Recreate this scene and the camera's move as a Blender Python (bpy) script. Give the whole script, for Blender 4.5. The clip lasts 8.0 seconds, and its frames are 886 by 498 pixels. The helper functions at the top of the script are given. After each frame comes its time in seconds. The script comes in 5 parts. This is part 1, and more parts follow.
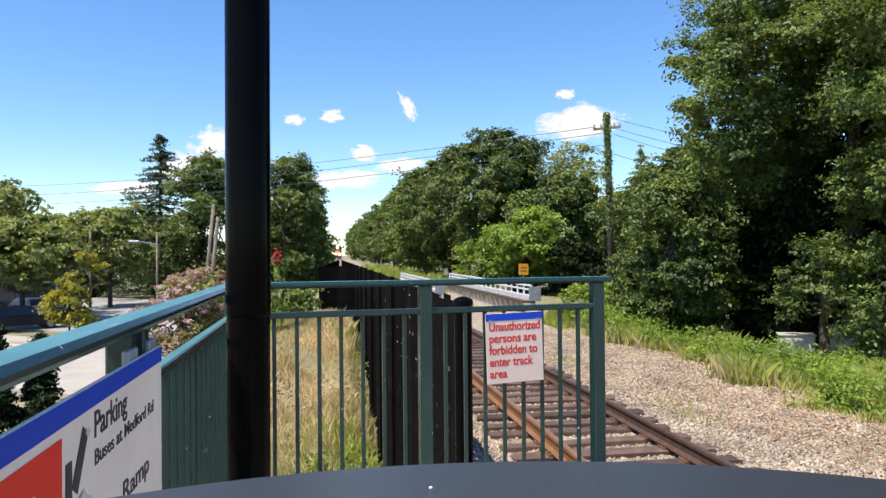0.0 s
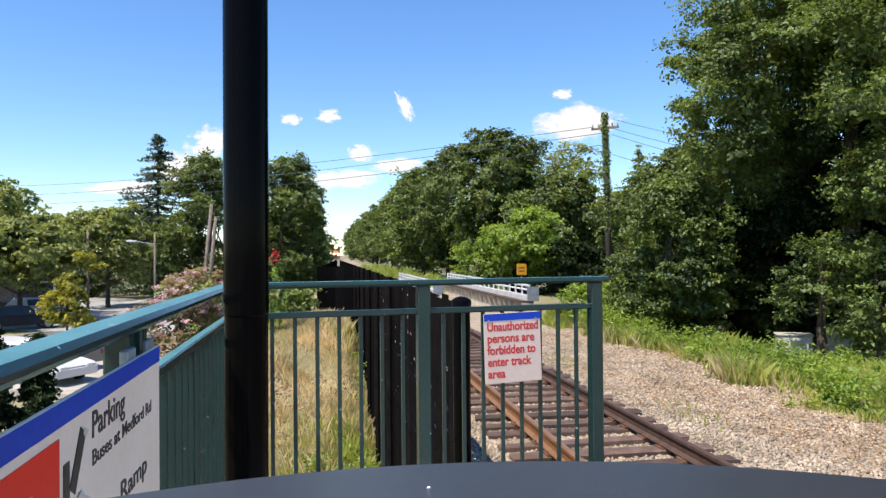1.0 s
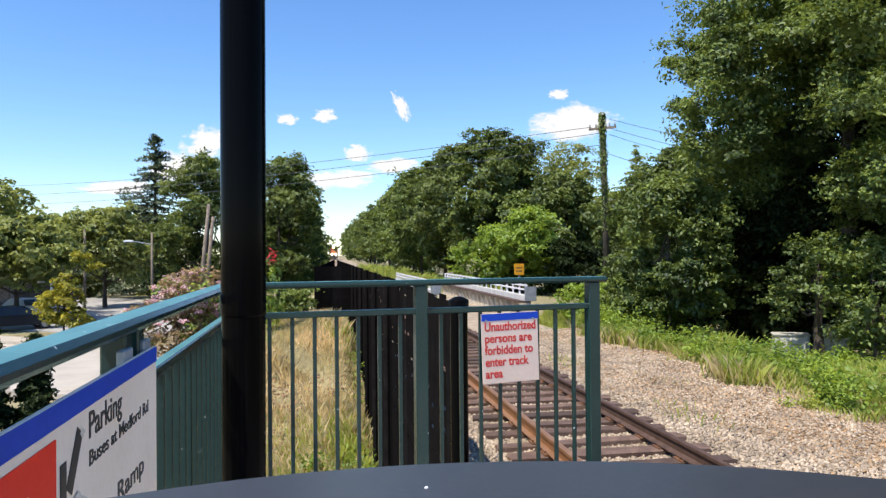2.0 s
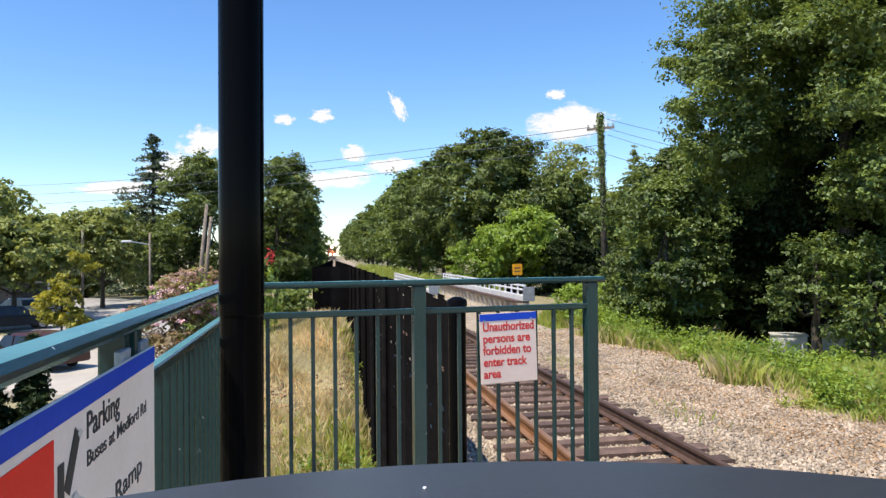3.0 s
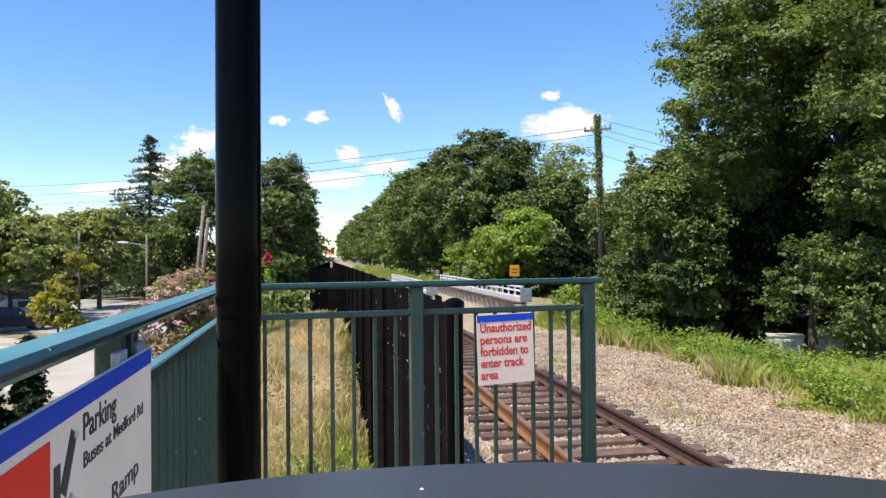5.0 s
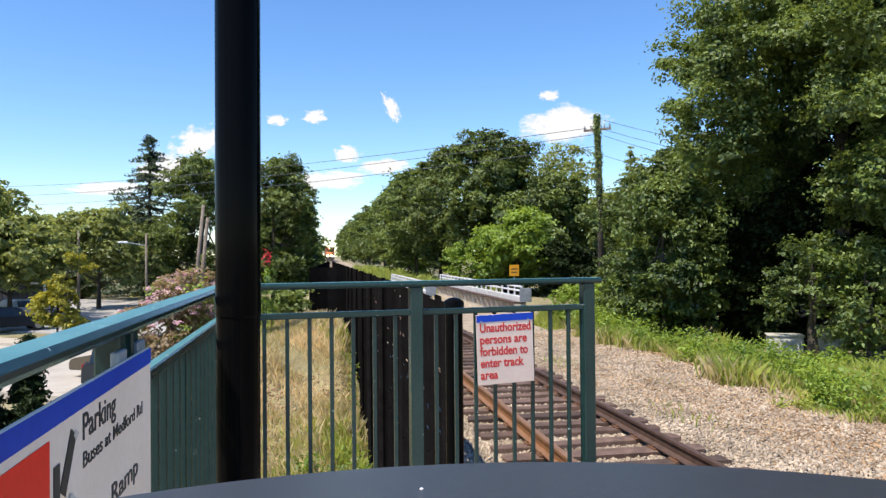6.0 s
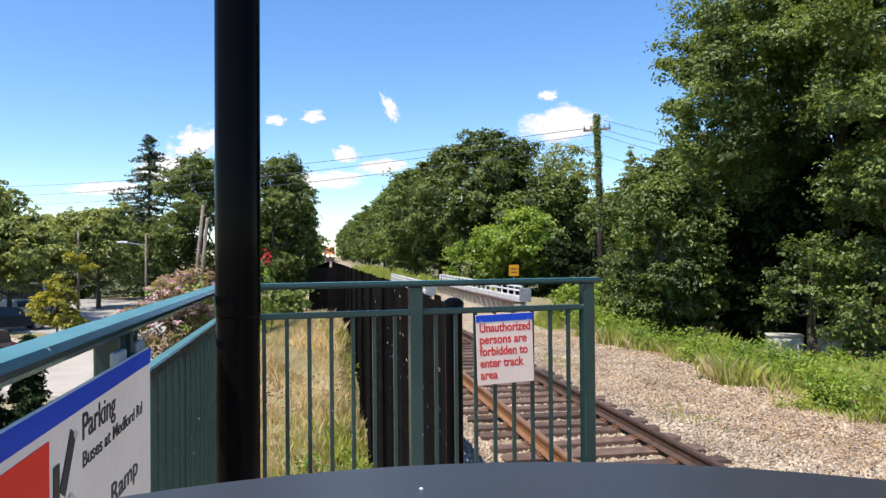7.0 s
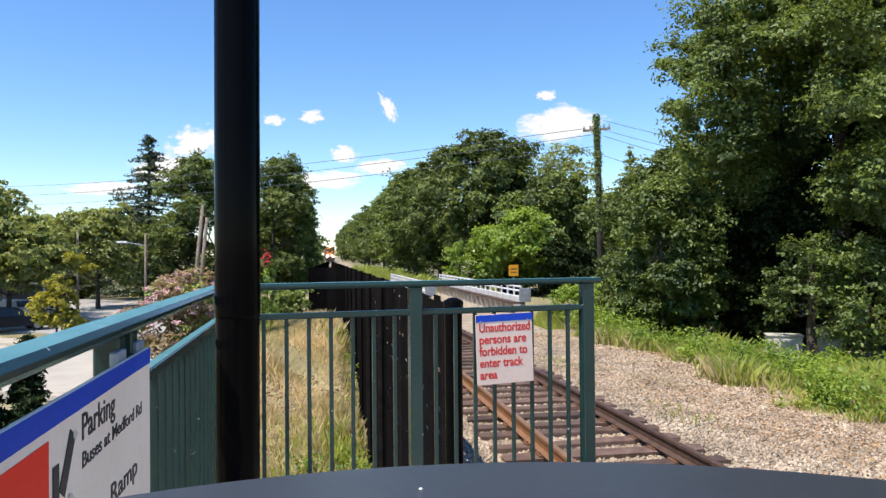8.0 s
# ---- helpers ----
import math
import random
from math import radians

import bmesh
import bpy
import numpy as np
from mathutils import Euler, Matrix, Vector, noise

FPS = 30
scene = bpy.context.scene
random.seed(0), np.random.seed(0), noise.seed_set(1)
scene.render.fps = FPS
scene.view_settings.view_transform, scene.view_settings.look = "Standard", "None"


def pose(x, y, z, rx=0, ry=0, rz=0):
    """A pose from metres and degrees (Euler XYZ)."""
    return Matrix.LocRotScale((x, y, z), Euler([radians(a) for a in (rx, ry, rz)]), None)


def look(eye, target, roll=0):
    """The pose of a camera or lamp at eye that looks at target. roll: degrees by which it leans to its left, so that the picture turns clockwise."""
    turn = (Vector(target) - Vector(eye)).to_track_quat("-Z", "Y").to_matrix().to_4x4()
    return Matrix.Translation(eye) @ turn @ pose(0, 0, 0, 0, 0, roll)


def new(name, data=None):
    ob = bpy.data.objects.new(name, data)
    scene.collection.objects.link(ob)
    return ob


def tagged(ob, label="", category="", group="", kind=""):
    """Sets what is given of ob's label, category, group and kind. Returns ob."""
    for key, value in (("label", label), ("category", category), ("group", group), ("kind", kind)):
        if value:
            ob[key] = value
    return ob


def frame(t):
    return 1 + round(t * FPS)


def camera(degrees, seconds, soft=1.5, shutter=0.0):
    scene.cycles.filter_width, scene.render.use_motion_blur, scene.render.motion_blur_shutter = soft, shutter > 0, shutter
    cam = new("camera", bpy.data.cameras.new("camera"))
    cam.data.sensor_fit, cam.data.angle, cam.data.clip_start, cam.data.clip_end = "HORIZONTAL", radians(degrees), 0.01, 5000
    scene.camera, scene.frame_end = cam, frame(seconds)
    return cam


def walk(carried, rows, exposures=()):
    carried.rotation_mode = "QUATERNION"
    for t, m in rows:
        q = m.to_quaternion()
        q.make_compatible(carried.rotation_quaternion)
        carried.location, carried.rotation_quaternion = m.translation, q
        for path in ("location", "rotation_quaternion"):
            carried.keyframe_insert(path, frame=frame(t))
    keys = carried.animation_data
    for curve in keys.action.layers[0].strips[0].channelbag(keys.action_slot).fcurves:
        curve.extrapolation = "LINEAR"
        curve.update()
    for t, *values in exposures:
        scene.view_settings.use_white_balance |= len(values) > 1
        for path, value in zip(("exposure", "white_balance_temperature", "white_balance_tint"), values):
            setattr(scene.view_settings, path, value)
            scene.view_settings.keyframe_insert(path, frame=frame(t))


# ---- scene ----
# World: x to the right of the line, y along the railway, z = 0 at the top of the rails.
CAM_Z = 2.25
cam = camera(64.2, 8.0, soft=1.4)


def aim(turn, tilt):
    return pose(0, 0, CAM_Z, 90 + tilt, 0, -turn) @ pose(0, 0, 0, 0, 0, -0.5)


walk(cam, [
    (0.0, aim(9.195, 0.475)), (0.5, aim(9.245, 0.475)), (1.0, aim(9.345, 0.475)), (1.5, aim(9.46, 0.475)),
    (3.0, aim(9.69, 0.485)), (3.5, aim(9.765, 0.515)), (4.0, aim(9.81, 0.55)), (4.5, aim(9.87, 0.58)),
    (6.0, aim(9.945, 0.56)), (6.5, aim(9.95, 0.55)), (7.0, aim(9.965, 0.555)), (7.5, aim(9.99, 0.56)), (8.0, aim(9.995, 0.56)),
])

# ---- light ----
SUN_ELEV, SUN_TURN = 61.0, 241.0
world = bpy.data.worlds.new("sky")
scene.world = world
world.use_nodes = True
wn = world.node_tree.nodes
sky = wn.new("ShaderNodeTexSky")
sky.sky_type = "NISHITA"
sky.sun_disc = False
sky.sun_elevation = radians(SUN_ELEV)
sky.sun_rotation = radians(SUN_TURN)
sky.air_density, sky.dust_density, sky.ozone_density = 1.0, 0.1, 4.5
wn["Background"].inputs["Strength"].default_value = 0.14
deeper = wn.new("ShaderNodeHueSaturation")
deeper.inputs["Hue"].default_value, deeper.inputs["Saturation"].default_value = 0.505, 1.17
world.node_tree.links.new(sky.outputs["Color"], deeper.inputs["Color"])
world.node_tree.links.new(deeper.outputs["Color"], wn["Background"].inputs["Color"])
sun = new("sun", bpy.data.lights.new("sun", "SUN"))
sun.data.energy, sun.data.angle, sun.data.color = 4.6, radians(0.55), (1.0, 0.905, 0.765)
toward = Vector((math.sin(radians(SUN_TURN)) * math.cos(radians(SUN_ELEV)), math.cos(radians(SUN_TURN)) * math.cos(radians(SUN_ELEV)), math.sin(radians(SUN_ELEV))))
sun.matrix_world = look(toward * 50, (0, 0, 0))
scene.view_settings.exposure = 0.62


# ---- materials ----
def surface(name, a, b, rough=0.7, scale=6.0, fine=60.0, bump=0.2, metal=0.0, spread=0.0, island=0.0, c=None, cut=(0.35, 0.7), depth=0.01, shine=0.5, streak=None):
    """Two colours mixed by coarse and fine noise, with bump; spread varies by object, island by loose piece."""
    m = bpy.data.materials.new(name)
    m.use_nodes = True
    n, l = m.node_tree.nodes, m.node_tree.links
    bsdf = n["Principled BSDF"]
    at = n.new("ShaderNodeNewGeometry") if not spread else n.new("ShaderNodeTexCoord")
    place = at.outputs["Position"] if not spread else at.outputs["Object"]
    if streak:
        pull = n.new("ShaderNodeVectorMath")
        pull.operation = "MULTIPLY"
        pull.inputs[1].default_value = streak
        l.new(place, pull.inputs[0])
        place = pull.outputs["Vector"]
    coarse, grain = n.new("ShaderNodeTexNoise"), n.new("ShaderNodeTexNoise")
    for t, s, d in ((coarse, scale, 5), (grain, fine, 3)):
        t.inputs["Scale"].default_value, t.inputs["Detail"].default_value = s, d
        l.new(place, t.inputs["Vector"])
    ramp = n.new("ShaderNodeValToRGB")
    ramp.color_ramp.elements[0].position, ramp.color_ramp.elements[1].position = cut
    ramp.color_ramp.elements[0].color, ramp.color_ramp.elements[1].color = (*a, 1), (*b, 1)
    if c:
        e = ramp.color_ramp.elements.new(sum(cut) / 2)
        e.color = (*c, 1)
    both = n.new("ShaderNodeMix")
    both.inputs["Factor"].default_value = 0.4
    l.new(coarse.outputs["Fac"], both.inputs["A"])
    l.new(grain.outputs["Fac"], both.inputs["B"])
    l.new(both.outputs["Result"], ramp.inputs["Fac"])
    colour = ramp.outputs["Color"]
    if spread or island:
        shade = n.new("ShaderNodeHueSaturation")
        rnd = n.new("ShaderNodeObjectInfo").outputs["Random"] if spread else n.new("ShaderNodeNewGeometry").outputs["Random Per Island"]
        amount = spread or island
        span = n.new("ShaderNodeMapRange")
        span.inputs["To Min"].default_value, span.inputs["To Max"].default_value = 1 - amount, 1 + amount
        l.new(rnd, span.inputs["Value"])
        l.new(span.outputs["Result"], shade.inputs["Value"])
        l.new(colour, shade.inputs["Color"])
        colour = shade.outputs["Color"]
    l.new(colour, bsdf.inputs["Base Color"])
    bsdf.inputs["Roughness"].default_value, bsdf.inputs["Metallic"].default_value = rough, metal
    bsdf.inputs["Specular IOR Level"].default_value = shine
    if bump:
        bp = n.new("ShaderNodeBump")
        bp.inputs["Strength"].default_value, bp.inputs["Distance"].default_value = bump, depth
        l.new(grain.outputs["Fac"], bp.inputs["Height"])
        l.new(bp.outputs["Normal"], bsdf.inputs["Normal"])
    return m


def leafage(name, dark, light, through_share=0.35, island=0.35, gloss=0.035, patch=0.5):
    """Leaves: diffuse and translucent, varied leaf by leaf and in patches."""
    m = bpy.data.materials.new(name)
    m.use_nodes = True
    n, l = m.node_tree.nodes, m.node_tree.links
    n.remove(n["Principled BSDF"])
    geo = n.new("ShaderNodeNewGeometry")
    tex = n.new("ShaderNodeTexNoise")
    tex.inputs["Scale"].default_value = patch
    l.new(geo.outputs["Position"], tex.inputs["Vector"])
    add = n.new("ShaderNodeMath")
    add.operation = "MULTIPLY_ADD"
    l.new(geo.outputs["Random Per Island"], add.inputs[0])
    add.inputs[1].default_value = island
    l.new(tex.outputs["Fac"], add.inputs[2])
    ramp = n.new("ShaderNodeValToRGB")
    ramp.color_ramp.elements[0].position, ramp.color_ramp.elements[1].position = 0.4, 0.95
    ramp.color_ramp.elements[0].color, ramp.color_ramp.elements[1].color = (*dark, 1), (*light, 1)
    l.new(add.outputs[0], ramp.inputs["Fac"])
    dif, tra, glo = n.new("ShaderNodeBsdfDiffuse"), n.new("ShaderNodeBsdfTranslucent"), n.new("ShaderNodeBsdfGlossy")
    glo.inputs["Roughness"].default_value = 0.6
    glo.inputs["Color"].default_value = (0.9, 0.95, 1, 1)
    warm = n.new("ShaderNodeHueSaturation")
    warm.inputs["Hue"].default_value, warm.inputs["Value"].default_value = 0.485, 1.3
    l.new(ramp.outputs["Color"], dif.inputs["Color"])
    l.new(ramp.outputs["Color"], warm.inputs["Color"])
    l.new(warm.outputs["Color"], tra.inputs["Color"])
    one, two = n.new("ShaderNodeMixShader"), n.new("ShaderNodeMixShader")
    one.inputs["Fac"].default_value, two.inputs["Fac"].default_value = through_share, gloss
    l.new(dif.outputs[0], one.inputs[1]), l.new(tra.outputs[0], one.inputs[2])
    l.new(one.outputs[0], two.inputs[1]), l.new(glo.outputs[0], two.inputs[2])
    l.new(two.outputs[0], n["Material Output"].inputs["Surface"])
    return m


def glowing(name, colour, strength):
    m = bpy.data.materials.new(name)
    m.use_nodes = True
    bsdf = m.node_tree.nodes["Principled BSDF"]
    bsdf.inputs["Base Color"].default_value = (*colour, 1)
    bsdf.inputs["Emission Color"].default_value, bsdf.inputs["Emission Strength"].default_value = (*colour, 1), strength
    return m


M_SOIL = surface("soil", (0.14, 0.115, 0.06), (0.36, 0.30, 0.18), 0.95, 0.6, 14, 0.6, c=(0.25, 0.22, 0.11), depth=0.05)
M_BALLAST = surface("ballast_bed", (0.22, 0.175, 0.125), (0.46, 0.375, 0.28), 0.9, 2.2, 22, 0.9, depth=0.03)
M_STONE = surface("ballast_stone", (0.19, 0.148, 0.105), (0.52, 0.425, 0.325), 0.85, 1.3, 40, 0.2, island=0.42)
M_CHIP = surface("wood_chip", (0.20, 0.122, 0.066), (0.50, 0.35, 0.205), 0.9, 3.0, 40, 0.1, island=0.4)
M_TIE = surface("tie_timber", (0.058, 0.036, 0.029), (0.155, 0.10, 0.078), 0.85, 5, 50, 0.5, spread=0.4)
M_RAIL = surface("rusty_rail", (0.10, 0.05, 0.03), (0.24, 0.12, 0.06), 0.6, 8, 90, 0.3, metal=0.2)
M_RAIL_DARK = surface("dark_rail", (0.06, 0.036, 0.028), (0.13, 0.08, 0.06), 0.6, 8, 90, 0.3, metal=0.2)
M_RAIL_BRIGHT = surface("rail_head_and_lit_side", (0.30, 0.15, 0.07), (0.45, 0.25, 0.13), 0.42, 4, 60, 0.1, metal=0.5)
M_GREEN = surface("green_rail_paint", (0.009, 0.030, 0.030), (0.015, 0.046, 0.045), 0.26, 3, 60, 0.05)


def fleck(m, colour, level, scale):
    """Small chips in the paint that show the bare metal."""
    n, l = m.node_tree.nodes, m.node_tree.links
    bsdf = n["Principled BSDF"]
    tex, geo = n.new("ShaderNodeTexNoise"), n.new("ShaderNodeNewGeometry")
    tex.inputs["Scale"].default_value, tex.inputs["Detail"].default_value = scale, 6
    l.new(geo.outputs["Position"], tex.inputs["Vector"])
    cut = n.new("ShaderNodeMapRange")
    cut.inputs["From Min"].default_value, cut.inputs["From Max"].default_value = level, level + 0.02
    l.new(tex.outputs["Fac"], cut.inputs["Value"])
    mix = n.new("ShaderNodeMix")
    mix.data_type = "RGBA"
    l.new(cut.outputs["Result"], mix.inputs["Factor"])
    l.new(bsdf.inputs["Base Color"].links[0].from_socket, mix.inputs["A"])
    mix.inputs["B"].default_value = (*colour, 1)
    l.new(mix.outputs["Result"], bsdf.inputs["Base Color"])


# lighter copy of the rail green: light on upward faces is painted in
M_GREEN_LIT = surface("lit_top_rail_paint", (0.052, 0.162, 0.170), (0.085, 0.235, 0.245), 0.40, 5, 60, 0.05)
fleck(M_GREEN_LIT, (0.55, 0.62, 0.62), 0.672, 28)
fleck(M_GREEN, (0.42, 0.50, 0.50), 0.72, 26)
M_BLACK = surface("black_gloss_paint", (0.0025, 0.0025, 0.0027), (0.004, 0.004, 0.0045), 0.11, 3, 34, 0.4, shine=0.04, streak=(1, 1, 0.012), depth=0.006)
M_FENCE = surface("black_fence_board", (0.006, 0.0055, 0.0055), (0.014, 0.0125, 0.012), 0.85, 6, 60, 0.3, spread=0.4, shine=0.0)
M_LID = surface("dark_grey_lid", (0.030, 0.031, 0.034), (0.042, 0.044, 0.048), 0.42, 8, 180, 0.05)
M_WHITE = surface("sign_white", (0.85, 0.695, 0.56), (0.94, 0.80, 0.67), 0.55, 4, 60, 0.03)
M_BLUE = surface("sign_blue", (0.008, 0.050, 0.42), (0.012, 0.066, 0.50), 0.5, 4, 60, 0.03, shine=0.2)
M_PATCH = surface("scraped_sign_face", (0.55, 0.49, 0.42), (0.70, 0.65, 0.58), 0.7, 20, 90, 0.1)
M_RED = surface("sign_red", (0.86, 0.030, 0.014), (0.93, 0.045, 0.022), 0.5, 4, 60, 0.03, shine=0.2)
M_PANEL = surface("faded_sign_panel", (0.64, 0.505, 0.43), (0.74, 0.60, 0.52), 0.55, 3, 60, 0.03)
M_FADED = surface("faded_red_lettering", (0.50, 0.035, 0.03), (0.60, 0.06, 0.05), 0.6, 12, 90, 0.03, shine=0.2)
M_INK = surface("sign_black", (0.012, 0.012, 0.014), (0.03, 0.03, 0.03), 0.5, 4, 60, 0.03)
M_GREY = surface("galvanised_grey", (0.24, 0.26, 0.29), (0.36, 0.39, 0.42), 0.5, 9, 80, 0.1, metal=0.3)
M_CONCRETE = surface("concrete", (0.34, 0.30, 0.25), (0.50, 0.45, 0.38), 0.85, 2, 40, 0.3)
M_ASPHALT = surface("sun_bleached_road", (0.34, 0.305, 0.26), (0.47, 0.43, 0.37), 0.85, 0.7, 30, 0.3)
M_LOT = surface("bleached_asphalt", (0.26, 0.25, 0.235), (0.42, 0.40, 0.37), 0.9, 0.35, 12, 0.2)
M_PAINTED = surface("white_parapet_paint", (0.62, 0.62, 0.64), (0.80, 0.80, 0.80), 0.6, 3, 30, 0.1)
M_GIRDER = surface("dulled_white_girder", (0.40, 0.40, 0.39), (0.62, 0.61, 0.59), 0.7, 2, 30, 0.1)
M_PARAPET_BASE = surface("weathered_bridge_edge", (0.42, 0.37, 0.28), (0.66, 0.60, 0.50), 0.8, 2, 30, 0.2)
M_BARK = surface("bark", (0.035, 0.028, 0.021), (0.10, 0.08, 0.06), 0.95, 4, 40, 0.9, depth=0.03)
M_POLE = surface("weathered_pole", (0.14, 0.11, 0.085), (0.27, 0.225, 0.18), 0.9, 3, 50, 0.5)
M_WIRE = surface("wire", (0.05, 0.06, 0.08), (0.08, 0.09, 0.11), 0.6, 3, 50, 0)
M_LEAF = leafage("oak_leaves", (0.034, 0.056, 0.012), (0.185, 0.245, 0.046), 0.32)
M_LEAF_DARK = leafage("dense_leaves", (0.030, 0.056, 0.013), (0.205, 0.280, 0.050), 0.34)
# Shade under the trees is put into this leaf colour; also on the hedge
M_LEAF_DEEP = leafage("hedge_and_shaded_leaves", (0.008, 0.017, 0.006), (0.040, 0.060, 0.017), 0.2, gloss=0.008)
M_LEAF_LIGHT = leafage("bright_leaves", (0.095, 0.17, 0.016), (0.30, 0.42, 0.05), 0.45)
M_LEAF_YELLOW = leafage("yellowing_leaves", (0.14, 0.17, 0.012), (0.50, 0.45, 0.04), 0.42)
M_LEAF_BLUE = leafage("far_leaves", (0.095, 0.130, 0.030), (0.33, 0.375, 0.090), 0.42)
M_NEEDLE = leafage("conifer_needles", (0.025, 0.045, 0.018), (0.10, 0.13, 0.050), 0.2)
M_PINK = leafage("pink_blossom", (0.52, 0.26, 0.32), (0.88, 0.62, 0.66), 0.3)
M_SCARLET = leafage("scarlet_blossom", (0.45, 0.02, 0.02), (0.75, 0.06, 0.06), 0.3)
M_PLUM = leafage("plum_leaves", (0.15, 0.125, 0.055), (0.42, 0.30, 0.16), 0.4)
M_WEED = leafage("weed_blades", (0.20, 0.26, 0.028), (0.54, 0.60, 0.13), 0.48, patch=1.2)
M_DRY = leafage("dry_grass_blades", (0.40, 0.34, 0.13), (0.90, 0.75, 0.44), 0.45, patch=0.9)
M_YELLOW = surface("yellow_sign", (0.62, 0.27, 0.01), (0.78, 0.38, 0.02), 0.5, 6, 60, 0.03)
M_TYRE = surface("tyre", (0.012, 0.012, 0.012), (0.025, 0.025, 0.025), 0.8, 9, 90, 0.1)
M_GLASS = surface("dark_car_glass", (0.010, 0.013, 0.016), (0.02, 0.025, 0.03), 0.08, 3, 60, 0)
M_CHROME = surface("wheel_alloy", (0.28, 0.28, 0.29), (0.40, 0.40, 0.41), 0.4, 9, 60, 0, metal=0.8)
M_LOCO = surface("loco_orange_paint", (0.26, 0.085, 0.035), (0.40, 0.15, 0.065), 0.5, 2, 20, 0.05)
M_LOCO_DARK = surface("loco_dark_underframe", (0.04, 0.035, 0.035), (0.09, 0.08, 0.075), 0.7, 3, 20, 0.1)
M_LAMP = glowing("headlight_glow", (1.0, 0.86, 0.62), 30.0)


# ---- helpers of this scene ----
def thing(name, label, category, m=None, group="", kind=""):
    ob = new(name)
    ob.empty_display_size = 0.2
    if m is not None:
        ob.matrix_basis = m
    return tagged(ob, label, category, group, kind)


def mesh_of(name, bm, material, smooth=False):
    me = bpy.data.meshes.new(name)
    bm.to_mesh(me)
    bm.free()
    me.materials.append(material)
    if smooth:
        me.polygons.foreach_set("use_smooth", [True] * len(me.polygons))
    return me


def part(name, bm, material, parent, label="", smooth=False):
    ob = new(name, mesh_of(name, bm, material, smooth))
    ob.parent = parent
    return tagged(ob, label)


def box(bm, lo, hi, m=None, bevel=0.0):
    got = bmesh.ops.create_cube(bm, size=1.0)["verts"]
    lo, hi = Vector(lo), Vector(hi)
    for v in got:
        v.co = Vector([lo[i] + (v.co[i] + 0.5) * (hi[i] - lo[i]) for i in range(3)])
    if bevel:
        edges = list({e for v in got for e in v.link_edges})
        made = bmesh.ops.bevel(bm, geom=edges, offset=bevel, segments=1, affect="EDGES")
        got = list({v for f in made["faces"] for v in f.verts} | {v for v in got if v.is_valid})
    if m is not None:
        bmesh.ops.transform(bm, matrix=m, verts=got)
    return bm


def tube(bm, a, b, r0, r1=None, n=12, caps=True):
    a, b = Vector(a), Vector(b)
    r1 = r0 if r1 is None else r1
    turn = (b - a).to_track_quat("Z", "Y").to_matrix().to_4x4()
    made = bmesh.ops.create_cone(bm, cap_ends=caps, segments=n, radius1=r0, radius2=r1, depth=(b - a).length)["verts"]
    bmesh.ops.transform(bm, matrix=Matrix.Translation((a + b) / 2) @ turn, verts=made)
    return bm


def lathe(bm, profile, n=40, centre=(0, 0)):
    """A body of revolution about z from (radius, height) pairs, with a tight ring at either end."""
    (ra, za), (rb, zb), (rc, zc), (rd, zd) = profile[0], profile[1], profile[-2], profile[-1]
    profile = [profile[0], (ra + 0.004 * (rb - ra), za + 0.004 * (zb - za))] + list(profile[1:-1]) + [(rd + 0.004 * (rc - rd), zd + 0.004 * (zc - zd)), profile[-1]]
    rings = [[bm.verts.new((centre[0] + r * math.cos(2 * math.pi * i / n), centre[1] + r * math.sin(2 * math.pi * i / n), z)) for i in range(n)] for r, z in profile]
    for p, q in zip(rings, rings[1:]):
        for i in range(n):
            bm.faces.new((p[i], p[(i + 1) % n], q[(i + 1) % n], q[i]))
    bm.faces.new(list(reversed(rings[0]))), bm.faces.new(rings[-1])
    return bm


def quads(name, corners, material, parent=None, kind="", per=4):
    """One mesh of loose faces from an array of n x per x 3."""
    n = len(corners)
    me = bpy.data.meshes.new(name)
    me.vertices.add(n * per), me.loops.add(n * per), me.polygons.add(n)
    me.vertices.foreach_set("co", np.ascontiguousarray(corners, dtype=np.float32).ravel())
    me.loops.foreach_set("vertex_index", np.arange(n * per, dtype=np.int32))
    me.polygons.foreach_set("loop_start", np.arange(0, n * per, per, dtype=np.int32))
    me.update(calc_edges=True)
    me.materials.append(material)
    ob = new(name, me)
    ob.parent = parent
    return tagged(ob, kind=kind)


def unit(v):
    return v / np.maximum(np.linalg.norm(v, axis=1, keepdims=True), 1e-6)


def leaf_quads(rng, at, size, lean, squash=0.52):
    """Folded-looking diamond leaves at points, with normals scattered about lean."""
    n = len(at)
    nor = unit(lean + rng.normal(0, 0.5, (n, 3)))
    side = unit(np.cross(nor, rng.normal(0, 1, (n, 3))))
    tip = np.cross(nor, side)
    s = size * rng.uniform(0.6, 1.35, (n, 1))
    droop = nor * s * 0.12
    return np.stack([at - tip * s * 0.5 - droop, at + side * s * squash * 0.5 + droop, at + tip * s * 0.5 - droop, at - side * s * squash * 0.5 + droop], 1)


def smooth(a, b, x):
    t = np.clip((np.asarray(x, float) - a) / (b - a), 0, 1)
    return t * t * (3 - 2 * t)


# ---- ground ----
def road_line(x):
    """The road's middle, fitted to the camera's view; its bend by the underpass is hidden from there."""
    return 23.2 + np.sqrt((0.695 * np.asarray(x, float)) ** 2 + 16.0)


